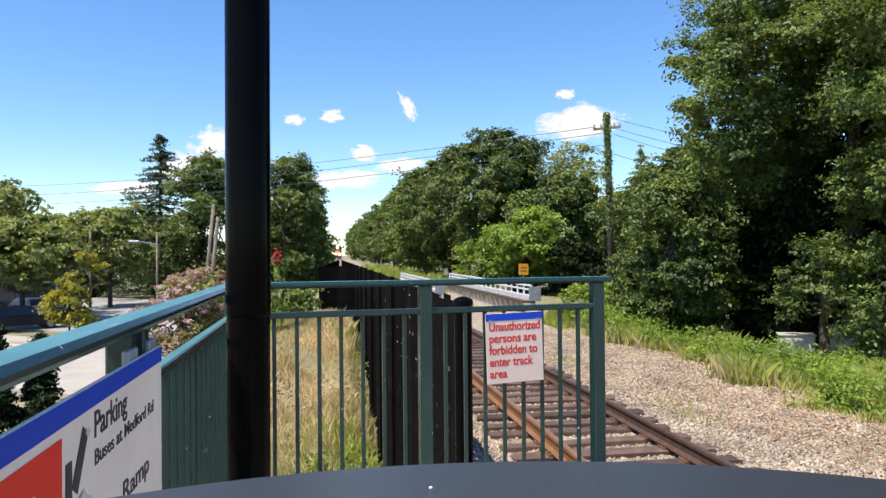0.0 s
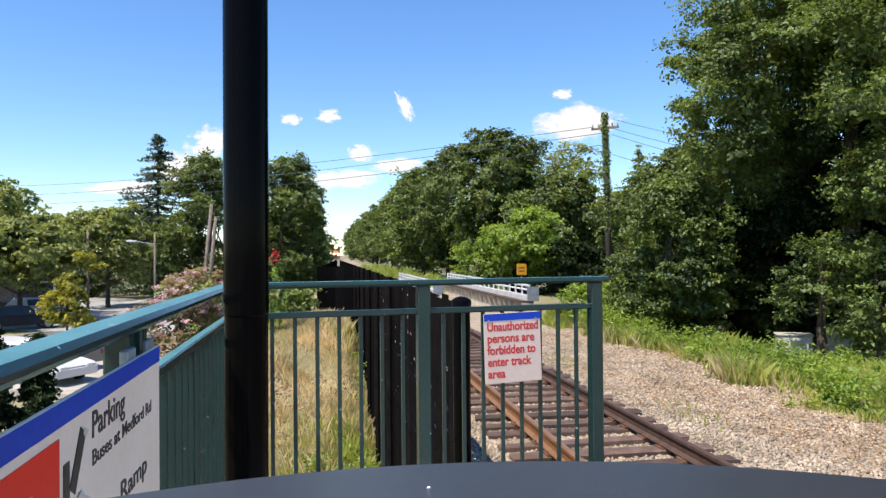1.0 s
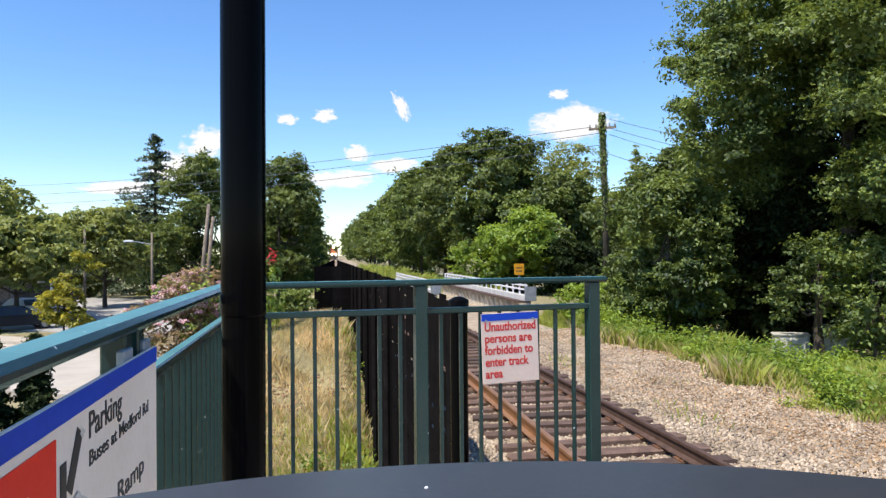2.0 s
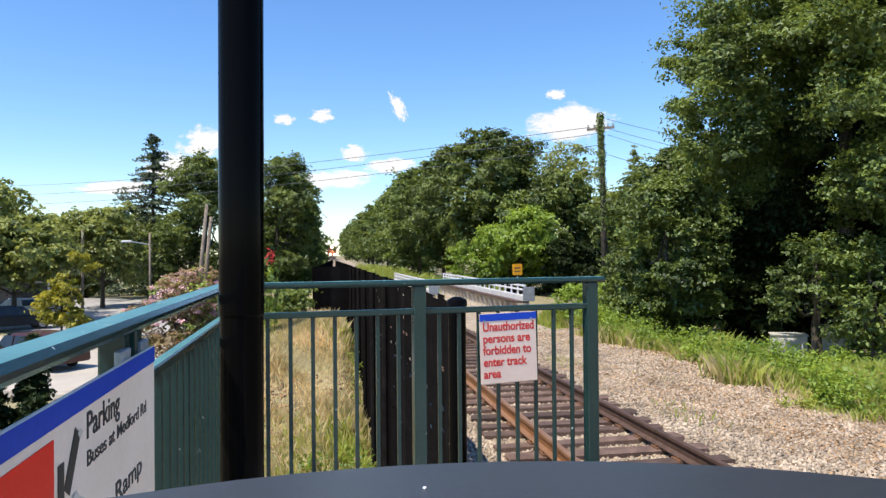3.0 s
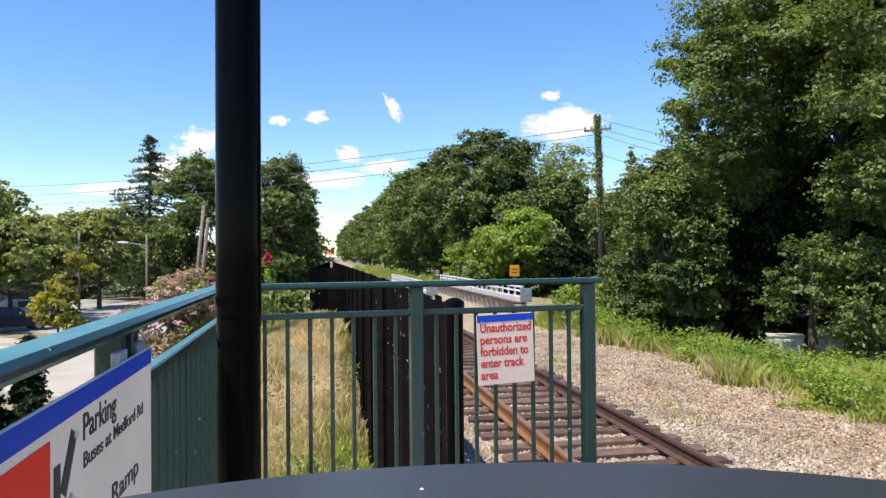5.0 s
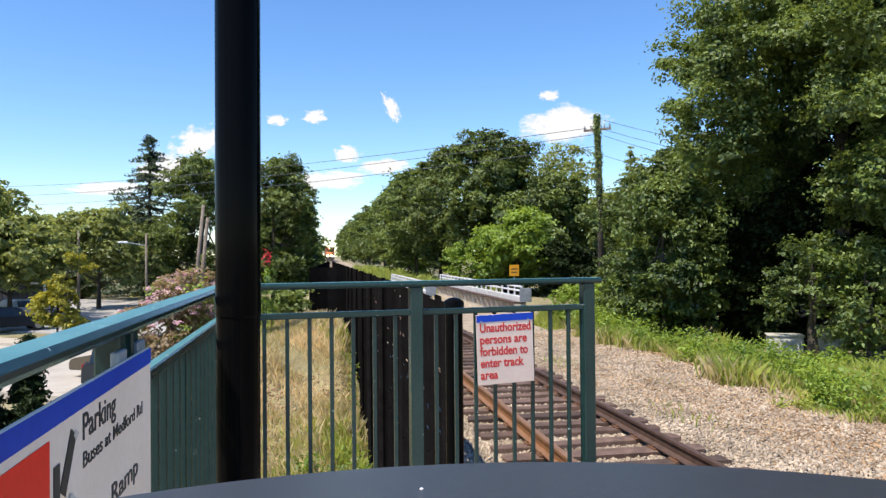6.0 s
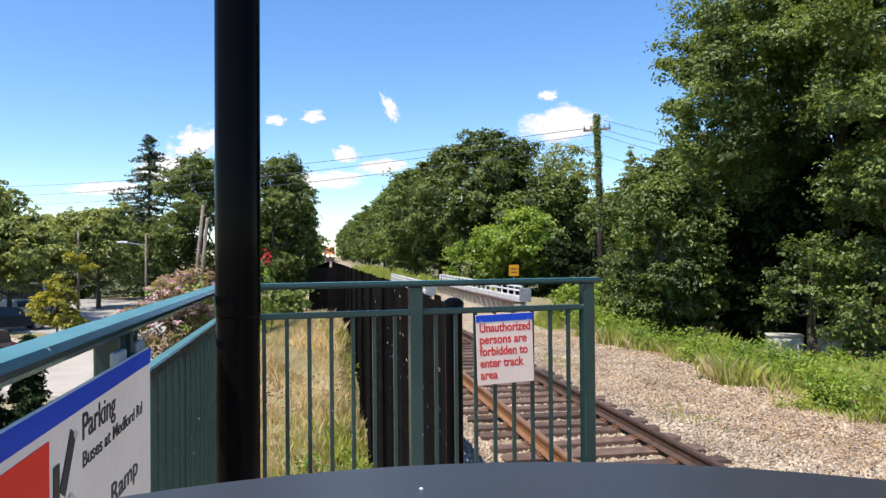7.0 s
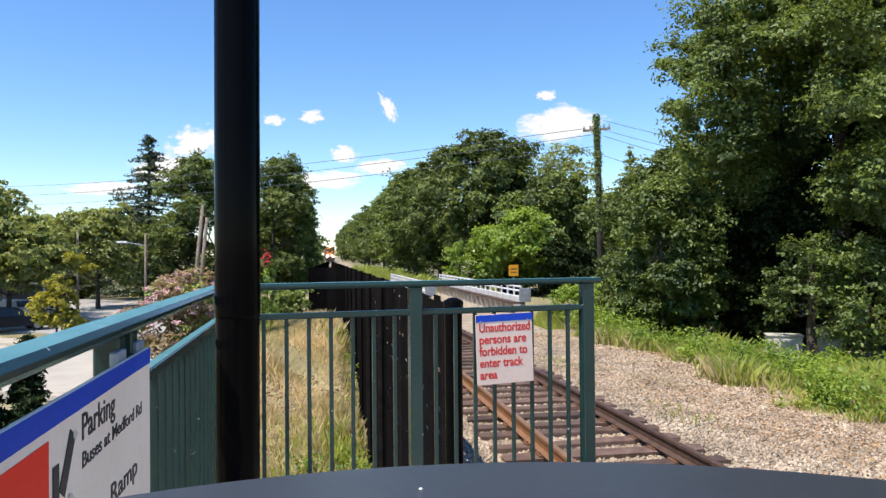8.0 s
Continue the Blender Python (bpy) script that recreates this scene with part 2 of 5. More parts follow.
def height(x, y):
    """Ground level: the line's embankment, the lower lawn beside it and the road that dips under the bridge."""
    x, y = np.asarray(x, float), np.asarray(y, float)
    grade = np.minimum(0.005 * np.maximum(y - 60, 0), 3)
    line = -0.245 + grade - 0.03 * smooth(2.0, 2.2, x) * (1 - smooth(4.75, 4.95, x)) - 0.35 * smooth(8.0, 10.5, x) - 0.5 * smooth(14, 22, x)
    lawn = -1.5 + 2.0 * smooth(11, 20, y) * smooth(-4.5, -1.5, x) * (1 - 0.5 * smooth(0.35, 0.95, x))
    lawn = lawn - 0.7 * smooth(-4.0, -8.5, x)
    off = y - road_line(x)
    far = -2.15 - 0.5 * smooth(20, 50, off) + grade
    left = lawn * (1 - smooth(0, 6, off)) + far * smooth(0, 6, off)
    side = smooth(0.93, 1.3, x) * (1 - smooth(45, 60, y)) + smooth(-3.0, 0.5, x) * smooth(45, 60, y)
    base = left * (1 - side) + line * side
    dip = (1 - smooth(4.9, 7.5, np.abs(off))) * (1 - smooth(9.0, 11.0, x))
    under = np.minimum(base, -2.40 - 2.2 * smooth(-4, 3, x))
    bumps = 0.03 * np.sin(x * 1.9 + y * 0.7) * np.sin(y * 1.3 - x * 0.5) * (1 - dip)
    return base * (1 - dip) + under * dip + bumps * np.where((x > 1.4) & (x < 5.6), 0.2, 1.0)


def axis(knots):
    out = []
    for (a, b, step) in knots:
        out += list(np.arange(a, b, step))
    return np.array(out + [knots[-1][1]])


def build_ground():
    xs = axis([(-3000, -300, 300), (-300, -60, 20), (-60, -10, 1.2), (-10, 0.4, 0.35), (0.4, 1.4, 0.08), (1.4, 12, 0.3), (12, 30, 1.0), (30, 100, 7), (100, 300, 25), (300, 3000, 300)])
    ys = axis([(-1000, -60, 100), (-60, 2, 4), (2, 30, 0.35), (30, 70, 0.7), (70, 200, 4), (200, 600, 25), (600, 4000, 340)])
    gx, gy = np.meshgrid(xs, ys, indexing="ij")
    co = np.stack([gx, gy, height(gx, gy)], -1).reshape(-1, 3)
    nx, ny = gx.shape
    i, j = np.meshgrid(np.arange(nx - 1), np.arange(ny - 1), indexing="ij")
    a = (i * ny + j).ravel()
    faces = np.stack([a, a + ny, a + ny + 1, a + 1], 1)
    me = bpy.data.meshes.new("ground")
    me.from_pydata(co.tolist(), [], faces.tolist())
    me.materials.append(M_SOIL), me.materials.append(M_BALLAST)
    mid = co[faces].mean(1)
    me.polygons.foreach_set("material_index", ((mid[:, 0] > 1.0) & (mid[:, 0] < 8.1)).astype(np.int32))
    me.polygons.foreach_set("use_smooth", [True] * len(faces))
    tagged(new("ground", me), "dry earth and pale ballast beside the railway line", "ground", kind="structure")


build_ground()


def road_place(along, across, up=0.0):
    """A point of the road: own x, metres beyond its middle, metres above it; and its heading."""
    y = float(road_line(along))
    slope = 0.695 ** 2 * along / math.sqrt((0.695 * along) ** 2 + 16.0)
    n = Vector((-slope, 1.0, 0)).normalized()
    z = -2.25 - 2.2 * float(smooth(-4, 3, along))
    return Vector((along, y, z + up)) + n * across, math.degrees(math.atan(slope))


def ribbon(name, a, b, z0, z1, material, parent, x0=-130.0, x1=90.0, step=1.5):
    bm = bmesh.new()
    rows = []
    for x in np.arange(x0, x1, step):
        p, q = road_place(float(x), a)[0], road_place(float(x), b)[0]
        rows.append([bm.verts.new(v) for v in (p + Vector((0, 0, z0)), p + Vector((0, 0, z1)), q + Vector((0, 0, z1)), q + Vector((0, 0, z0)))])
    for r, t in zip(rows, rows[1:]):
        for k in range(4):
            bm.faces.new((r[k], t[k], t[(k + 1) % 4], r[(k + 1) % 4]))
    return part(name, bm, material, parent)


def build_road():
    road = thing("road", "sunlit grey asphalt road below the station", "road", kind="structure")
    ribbon("carriageway", -4.3, 4.3, -0.2, 0.0, M_ASPHALT, road)
    for a, b in ((4.3, 6.0), (-5.2, -4.3)):
        footway = thing("pavement", "pale concrete footway along the road", "pavement", kind="structure")
        ribbon("slab", a, b, -0.25, 0.15, M_CONCRETE, footway)
    lot = thing("car_park", "pale sun-bleached asphalt car park beyond the road", "car park", kind="structure")
    ribbon("apron", 8.5, 34.0, -0.3, 0.16, M_LOT, lot, -90, -9)


build_road()


# ---- railway ----
LEFT_RAIL, RIGHT_RAIL = 2.72, 4.20
MIDDLE = (LEFT_RAIL + RIGHT_RAIL) / 2


def grade(y):
    return min(0.005 * max(y - 60, 0), 3)


def build_track():
    track = thing("railway_track", "rusty rails on weathered timber ties in pale ballast", "track", kind="structure")
    outline = [(-0.07, -0.18), (0.07, -0.18), (0.07, -0.165), (0.012, -0.14), (0.012, -0.045), (0.036, -0.035), (0.036, 0), (-0.036, 0), (-0.036, -0.035), (-0.012, -0.045), (-0.012, -0.14), (-0.07, -0.165)]
    for x in (LEFT_RAIL, RIGHT_RAIL):
        bm = bmesh.new()
        rings = [[bm.verts.new((x + a, y, b + grade(y))) for a, b in outline] for y in (-30, 60, 200, 660, 1500)]
        for p, q in zip(rings, rings[1:]):
            for i in range(12):
                bm.faces.new((p[i], p[(i + 1) % 12], q[(i + 1) % 12], q[i]))
        bmesh.ops.recalc_face_normals(bm, faces=bm.faces)
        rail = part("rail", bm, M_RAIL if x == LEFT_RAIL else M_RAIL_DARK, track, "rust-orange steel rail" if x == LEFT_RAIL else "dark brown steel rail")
        rail.data.materials.append(M_RAIL_BRIGHT)
        # head colour also covers the left rail's sunward side: sunlight painted in
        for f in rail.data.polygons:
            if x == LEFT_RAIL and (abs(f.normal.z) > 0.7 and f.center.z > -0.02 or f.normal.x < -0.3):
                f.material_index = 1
    rng = np.random.default_rng(3)
    shapes = []
    for k in range(6):
        bm = bmesh.new()
        box(bm, (-1.3, -0.11, -0.18), (1.3, 0.11, 0), bevel=0.012)
        for v in bm.verts:
            v.co += Vector((rng.normal(0, 0.02), rng.normal(0, 0.008), rng.normal(0, 0.006)))
        shapes.append(mesh_of("tie", bm, M_TIE))
    bm = bmesh.new()
    box(bm, (-0.10, -0.10, -0.004), (0.10, 0.10, 0.02), bevel=0.004)
    box(bm, (-0.085, -0.05, 0.02), (-0.06, -0.02, 0.045))
    box(bm, (0.06, 0.02, 0.02), (0.085, 0.05, 0.045))
    plate = mesh_of("tie_plate", bm, M_RAIL)
    for k in range(150):
        y = 3.0 + k * 0.535 + rng.normal(0, 0.02)
        tie = new("tie", shapes[k % 6])
        tie.parent = track
        tie.matrix_basis = pose(MIDDLE + rng.normal(0, 0.05), y, -0.205 + grade(y), 0, 0, rng.normal(0, 1.0))
        if k < 60:
            for x in (LEFT_RAIL, RIGHT_RAIL):
                p = new("tie_plate", plate)
                p.parent = track
                p.matrix_basis = pose(x, y, -0.205 + grade(y))


build_track()


# ---- station platform ----
DECK = 0.95
LEFT_FRONT, LEFT_BACK = (-0.505, 3.86), (-0.42, -1.2)
RIGHT_FRONT = (1.655, 4.12)


def build_platform():
    deck = thing("platform", "pale concrete station platform deck", "platform", kind="structure")
    bm = bmesh.new()
    box(bm, (-0.72, -6, DECK - 0.22), (1.78, 3.88, DECK), bevel=0.02)
    part("deck_slab", bm, M_CONCRETE, deck)
    for y in (-5.5, -2.5, 0.5, 3.4):
        for x in (-0.4, 1.5):
            bm = bmesh.new()
            box(bm, (x - 0.15, y - 0.15, -2.0), (x + 0.15, y + 0.15, DECK - 0.22), bevel=0.015)
            part("pier", bm, M_CONCRETE, deck)


build_platform()


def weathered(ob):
    """Upper faces of a rail take a lighter paint: sun and sky put into the colour."""
    ob.data.materials.append(M_GREEN_LIT)
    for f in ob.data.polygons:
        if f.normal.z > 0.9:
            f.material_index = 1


def railing(name, label, a, b, posts, pitch, start_gap, half, group):
    """A guard rail from a to b: flat handrail, lower rail, square posts and bars."""
    rail = thing(name, label, "railing", group=group)
    a, b = Vector((*a, 0)), Vector((*b, 0))
    turn = math.degrees(math.atan2(b.y - a.y, b.x - a.x))
    rail.matrix_basis = pose(a.x, a.y, 0, 0, 0, turn)
    length = (b - a).length
    top = CAM_Z - 0.14
    bm = bmesh.new()
    box(bm, (-0.045, -0.045, top - 0.034), (length + 0.05, 0.045, top), bevel=0.012)
    # weathered() puts the light on the upper faces into their colour
    weathered(part("top_rail", bm, M_GREEN, rail, "green handrail with a lighter top, light put into its colour"))
    bm = bmesh.new()
    box(bm, (0, -0.02, top - 0.195), (length, 0.02, top - 0.162), bevel=0.005)
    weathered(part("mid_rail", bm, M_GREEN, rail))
    bm = bmesh.new()
    box(bm, (0, -0.02, DECK - 0.08), (length, 0.02, DECK - 0.045), bevel=0.005)
    part("bottom_rail", bm, M_GREEN, rail)
    bm = bmesh.new()
    box(bm, (-half, -half, DECK - 0.30), (half, half, top - 0.034), bevel=0.005)
    post = mesh_of("post", bm, M_GREEN)
    for d in posts:
        p = new("post", post)
        p.parent = rail
        p.matrix_basis = pose(d, 0, 0)
    bm = bmesh.new()
    box(bm, (-0.0105, -0.0105, DECK - 0.045), (0.0105, 0.0105, top - 0.195), bevel=0.002)
    bar = mesh_of("baluster", bm, M_GREEN)
    d = start_gap
    while d < length - 0.04:
        if all(abs(d - q) > 0.05 for q in posts):
            p = new("baluster", bar)
            p.parent = rail
            p.matrix_basis = pose(d, 0, 0)
        d += pitch
    return rail


railing("guard_railing", "dark green painted steel railing across the platform end", LEFT_FRONT, RIGHT_FRONT, (0.0, 1.05, 2.135), 0.1195, 0.095, 0.036, "platform railings")
railing("guard_railing", "dark green painted steel railing along the platform side", LEFT_FRONT, LEFT_BACK, (0.07, 2.03, 2.15, 3.9), 0.1195, 0.12, 0.028, "platform railings")


def letters(name, text, size, m, material, parent, width=None, bold=0.0):
    """Flat lettering as a mesh, fitted to a width."""
    cu = bpy.data.curves.new(name, "FONT")
    cu.body, cu.size, cu.extrude, cu.offset = text, size, 0.0008, bold
    ob = bpy.data.objects.new(name, cu)
    scene.collection.objects.link(ob)
    bpy.context.view_layer.update()
    me = bpy.data.meshes.new_from_object(ob.evaluated_get(bpy.context.evaluated_depsgraph_get()))
    bpy.data.objects.remove(ob)
    if width:
        span = max(v.co.x for v in me.vertices) - min(v.co.x for v in me.vertices)
        me.transform(Matrix.Diagonal((width / span, 1, 1, 1)))
    me.materials.clear()
    me.materials.append(material)
    ob = new(name, me)
    ob.parent = parent
    ob.matrix_basis = m
    return ob


def plate_on(name, lo, hi, y, material, parent, label="", thick=0.002):
    bm = bmesh.new()
    box(bm, (lo[0], y - thick, lo[1]), (hi[0], y, hi[1]))
    return part(name, bm, material, parent, label)


def build_warning_sign():
    """Own x to the right, own z up, face towards -y."""
    turn = math.degrees(math.atan2(RIGHT_FRONT[1] - LEFT_FRONT[1], RIGHT_FRONT[0] - LEFT_FRONT[0]))
    sign = thing("warning_sign", "white warning sign with red lettering and blue band", "sign", pose(0.897, 3.985, 1.500, 0, -1.4, turn))
    w, h = 0.352, 0.405
    bm = bmesh.new()
    box(bm, (0, -0.003, 0), (w, 0.003, h), bevel=0.001)
    part("panel", bm, M_PANEL, sign)
    plate_on("band", (0.001, h - 0.042), (w + 0.003, h - 0.001), -0.003, M_BLUE, sign, "blue band")
    for x in (0.03, w - 0.03):
        bm = bmesh.new()
        tube(bm, (x, -0.010, h - 0.040), (x, -0.003, h - 0.040), 0.006, n=8)
        part("bolt", bm, M_GREY, sign)
    for k, (text, wide) in enumerate((("Unauthorized", 0.318), ("persons are", 0.292), ("forbidden to", 0.300), ("enter track", 0.270), ("area", 0.106))):
        letters("lettering", text, 0.071, pose(0.018, -0.0035, h - 0.100 - k * 0.068, 90), M_FADED, sign, wide, 0.0018)


build_warning_sign()


def build_direction_sign():
    """Large sign inside the side railing; own x runs along the railing away from the station end, face towards the platform."""
    ang = math.degrees(math.atan2(LEFT_FRONT[1] - LEFT_BACK[1], LEFT_FRONT[0] - LEFT_BACK[0]))
    sign = thing("direction_sign", "large off-white direction sign with a blue band and red block", "sign", pose(-0.404, 0.30, 1.106, 0, 0, ang))
    far, top = 1.61, 0.918
    bm = bmesh.new()
    box(bm, (0, -0.004, 0), (far, 0.004, top), bevel=0.0015)
    part("panel", bm, M_WHITE, sign)
    plate_on("band", (0.001, top - 0.039), (far - 0.002, top - 0.002), -0.004, M_BLUE, sign, "blue band")
    plate_on("red_block", (0.30, top - 0.50), (0.885, top - 0.056), -0.004, M_RED, sign, "red block")
    plate_on("numeral", (0.725, top - 0.40), (0.772, top - 0.108), -0.006, M_WHITE, sign, "white numeral stroke")
    letters("lettering", "Parking", 0.068, pose(1.050, -0.0045, top - 0.097, 90), M_INK, sign, 0.22, 0.0006)
    letters("lettering", "Buses at Medford Rd", 0.040, pose(1.052, -0.0045, top - 0.147, 90), M_INK, sign, 0.46, 0.0004)
    letters("lettering", "Ramp", 0.062, pose(1.235, -0.0045, top - 0.278, 90), M_INK, sign, 0.225, 0.0006)
    plate_on("small_mark", (1.165, top - 0.278), (1.205, top - 0.252), -0.004, M_INK, sign)
    # arrow in two torn strokes with a scraped patch over it
    bm = bmesh.new()
    box(bm, (-0.016, -0.0055, 0), (0.016, -0.0045, 0.105), pose(0.946, 0, top - 0.158, 0, 33, 0))
    part("arrow_stroke", bm, M_INK, sign)
    bm = bmesh.new()
    box(bm, (0, -0.0055, 0), (0.028, -0.0045, 0.20), pose(0.905, 0, top - 0.303))
    part("arrow_stroke", bm, M_INK, sign)
    for cx, cz, size in ((0.985, top - 0.195, 1.0), (1.012, top - 0.076, 0.32)):
        bm = bmesh.new()
        around = [bm.verts.new((cx + size * r * math.cos(a), -0.0065, cz + size * 0.8 * r * math.sin(a))) for a, r in ((0, 0.050), (0.7, 0.026), (1.4, 0.034), (2.2, 0.03), (3.0, 0.045), (3.9, 0.03), (4.6, 0.04), (5.5, 0.028))]
        bm.faces.new(around)
        part("scraped_patch", bm, M_PATCH, sign, "bare scraped patch")
    for x in (1.335, 1.515):
        bm = bmesh.new()
        box(bm, (x, 0.004, top - 0.06), (x + 0.075, 0.022, top + 0.022), bevel=0.003)
        part("bracket", bm, M_GREY, sign, "grey metal clamp")


build_direction_sign()


def build_post():
    """Black round column beside the railing, rising out of sight."""
    post = thing("canopy_post", "tall glossy black round steel post on the platform", "post", pose(-0.288, 2.6, DECK, 0.15, 0.2, 0))
    bm = bmesh.new()
    lathe(bm, [(0.0755, 0.0), (0.0755, 0.5), (0.0755, 1.2)], 48)
    part("shaft", bm, M_BLACK, post, smooth=True)
    bm = bmesh.new()
    lathe(bm, [(0.0756, 1.090), (0.0772, 1.091), (0.0782, 1.098), (0.0785, 1.115), (0.0785, 2.0), (0.0785, 4.2)], 48)
    part("sleeve", bm, M_BLACK, post, "wider upper sleeve of the post", smooth=True)
    bm = bmesh.new()
    lathe(bm, [(0.14, 0.0), (0.14, 0.018), (0.10, 0.022)], 32)
    part("base_plate", bm, M_BLACK, post)


build_post()


def build_bin():
    litter = thing("litter_bin", "round dark grey litter bin with a domed lid", "bin", pose(0.03, -0.035, DECK))
    top = CAM_Z - 0.0855 - DECK
    bm = bmesh.new()
    lathe(bm, [(0.27, 0), (0.285, 0.02), (0.30, top - 0.16), (0.30, top - 0.10)], 64)
    part("body", bm, M_LID, litter, smooth=True)
    bm = bmesh.new()
    lathe(bm, [(0.335, top - 0.09), (0.340, top - 0.08), (0.340, top - 0.02), (0.334, top - 0.006), (0.322, top), (0.2, top + 0.003), (0.01, top + 0.004)], 96)
    part("lid", bm, M_LID, litter, "smooth dark grey lid", smooth=True)
    for x, y, r in ((0.006, 0.290, 0.0008), (-0.014, 0.276, 0.0004)):
        bm = bmesh.new()
        lathe(bm, [(r, top + 0.0009), (r * 0.7, top + 0.0013)], 8, (x, y))
        part("white_speck", bm, M_PAINTED, litter, "tiny white speck")


build_bin()


# ---- black fence along the line ----
def build_fence(start, end, top, foot, seed, label, holes=True):
    rng = np.random.default_rng(seed)
    a, b = Vector((*start, 0)), Vector((*end, 0))
    ang = math.degrees(math.atan2(b.y - a.y, b.x - a.x))
    fence = thing("board_fence", label, "fence", pose(a.x, a.y, 0, 0, 0, ang), group="fences along the line")
    length, d, k = (b - a).length, 0.0, 0
    while d < length:
        w = 0.29 if d < 41 else 0.9
        bm = bmesh.new()
        t = top + rng.normal(0, 0.014)
        y = rng.normal(0, 0.0008)
        if holes and d < 40 and rng.random() < 0.85:
            # a board with slots, widened to show as dots from the camera
            cuts = sorted(rng.uniform(foot + 2.0, t - 0.05, rng.integers(3, 6)) if d < 5 else rng.uniform(t - 1.2, t - 0.04, rng.integers(4, 8)))
            low = foot
            hx = rng.uniform(0.03, 0.09)
            for c in cuts:
                if c - low < 0.1:
                    continue
                hh = rng.uniform(0.014, 0.048)
                box(bm, (-0.003, y, low), (w + 0.003, y + 0.006, c))
                box(bm, (-0.003, y, c), (hx, y + 0.006, c + hh))
                box(bm, (hx + rng.uniform(0.10, 0.19), y, c), (w + 0.003, y + 0.006, c + hh))
                low = c + hh
            box(bm, (-0.003, y, low), (w + 0.003, y + 0.006, t))
        else:
            box(bm, (-0.003, y, foot), (w + 0.003, y + 0.006, t))
        p = part("board", bm, M_FENCE, fence)
        p.matrix_basis = pose(d, 0, 0)
        d += w
        k += 1
    d = 5.0
    while holes and d < length:
        bm = bmesh.new()
        tube(bm, (d, 0.04, foot), (d, 0.04, top + 0.025), 0.05, n=8)
        part("post", bm, M_FENCE, fence)
        d += 2.4
    for z in (top - 0.25, foot + 2.3):
        bm = bmesh.new()
        box(bm, (0, -0.05, z), (length, -0.008, z + 0.09))
        part("stringer", bm, M_FENCE, fence)
    return fence


FENCE_TOP = 1.925
build_fence((0.9, 4.93), (0.9, 46.0), FENCE_TOP, -1.75, 5, "tall black board fence with wide slots that show as dots of light")
build_fence((-0.15, 23.0), (0.86, 60.0), FENCE_TOP, -1.0, 6, "black board fence section set back by the bridge", False)


build_fence((0.84, 23.0), (-0.15, 23.0), FENCE_TOP - 0.01, -1.0, 7, "black board fence return at the bridge end", False)


def build_fence_post():
    post = thing("fence_post", "round black steel post with a domed cap", "post", pose(0.925, 4.86, 0))
    bm = bmesh.new()
    lathe(bm, [(0.062, -0.3), (0.062, FENCE_TOP - 0.04)], 24)
    part("shaft", bm, M_BLACK, post, smooth=True)
    bm = bmesh.new()
    lathe(bm, [(0.070, FENCE_TOP - 0.05), (0.072, FENCE_TOP), (0.066, FENCE_TOP + 0.012), (0.03, FENCE_TOP + 0.03), (0.005, FENCE_TOP + 0.034)], 24)
    part("cap", bm, M_BLACK, post, smooth=True)


build_fence_post()


# ---- bridge edges ----
def build_parapet(x, y0, y1, top, label):
    wall = thing("bridge_parapet", label, "parapet", pose(x, 0, 0), group="bridge parapets")
    bm = bmesh.new()
    box(bm, (-0.12, y0, top - 0.62), (0.12, y1, top - 0.40), bevel=0.01)
    part("girder", bm, M_GIRDER, wall)
    bm = bmesh.new()
    box(bm, (-0.34, y0, top - 0.68), (0.16, y1, top - 0.60), bevel=0.01)
    part("ledge", bm, M_RAIL_DARK, wall, "rust-brown steel ledge")
    bm = bmesh.new()
    box(bm, (-0.10, y0, top - 1.5), (0.16, y1, top - 0.68))
    part("web", bm, M_PARAPET_BASE, wall, "weathered tan web plate")
    n = int((y1 - y0) / 0.95)
    for k in range(n + 1):
        y = y0 + 0.05 + k * (y1 - y0 - 0.1) / n
        bm = bmesh.new()
        vs = [bm.verts.new(p) for p in ((-0.32, y - 0.05, top - 0.68), (-0.10, y - 0.05, top - 0.68), (-0.10, y - 0.05, top - 1.3), (-0.32, y + 0.05, top - 0.68), (-0.10, y + 0.05, top - 0.68), (-0.10, y + 0.05, top - 1.3))]
        for f in ((0, 1, 2), (5, 4, 3), (0, 2, 5, 3), (0, 3, 4, 1), (1, 4, 5, 2)):
            bm.faces.new([vs[i] for i in f])
        part("stiffener", bm, M_PARAPET_BASE, wall)
        bm = bmesh.new()
        box(bm, (-0.03, y - 0.03, top - 0.40), (0.03, y + 0.03, top - 0.05))
        part("post", bm, M_PAINTED, wall)
    for z in (top - 0.06, top - 0.22):
        bm = bmesh.new()
        box(bm, (-0.035, y0, z), (0.035, y1, z + 0.06))
        part("rail", bm, M_PAINTED, wall)
    bm = bmesh.new()
    box(bm, (-0.10, y0 - 0.06, top - 0.62), (0.36, y0, top - 0.08), bevel=0.01)
    part("end_plate", bm, M_GREY, wall, "grey end plate")


build_parapet(7.6, 26.0, 44.5, 1.08, "white painted steel bridge parapet with rust-stained edge")
build_parapet(4.75, 31.0, 47.0, 1.1, "white painted steel bridge parapet beside the track")


def build_decks():
    for x0, x1, label in ((1.0, 4.6, "concrete bridge deck under the track"), (4.9, 7.75, "weedy gravel deck of the disused span")):
        deck = thing("bridge_deck", label, "bridge", kind="structure")
        bm = bmesh.new()
        box(bm, (x0, 19.5, -1.3), (x1, 47, -0.42))
        part("slab", bm, M_CONCRETE, deck)
        bm = bmesh.new()
        box(bm, (x0 + 0.05, 19.3, -0.42), (x1 - 0.05, 47.2, -0.30), bevel=0.02)
        part("gravel", bm, M_BALLAST, deck)


build_decks()


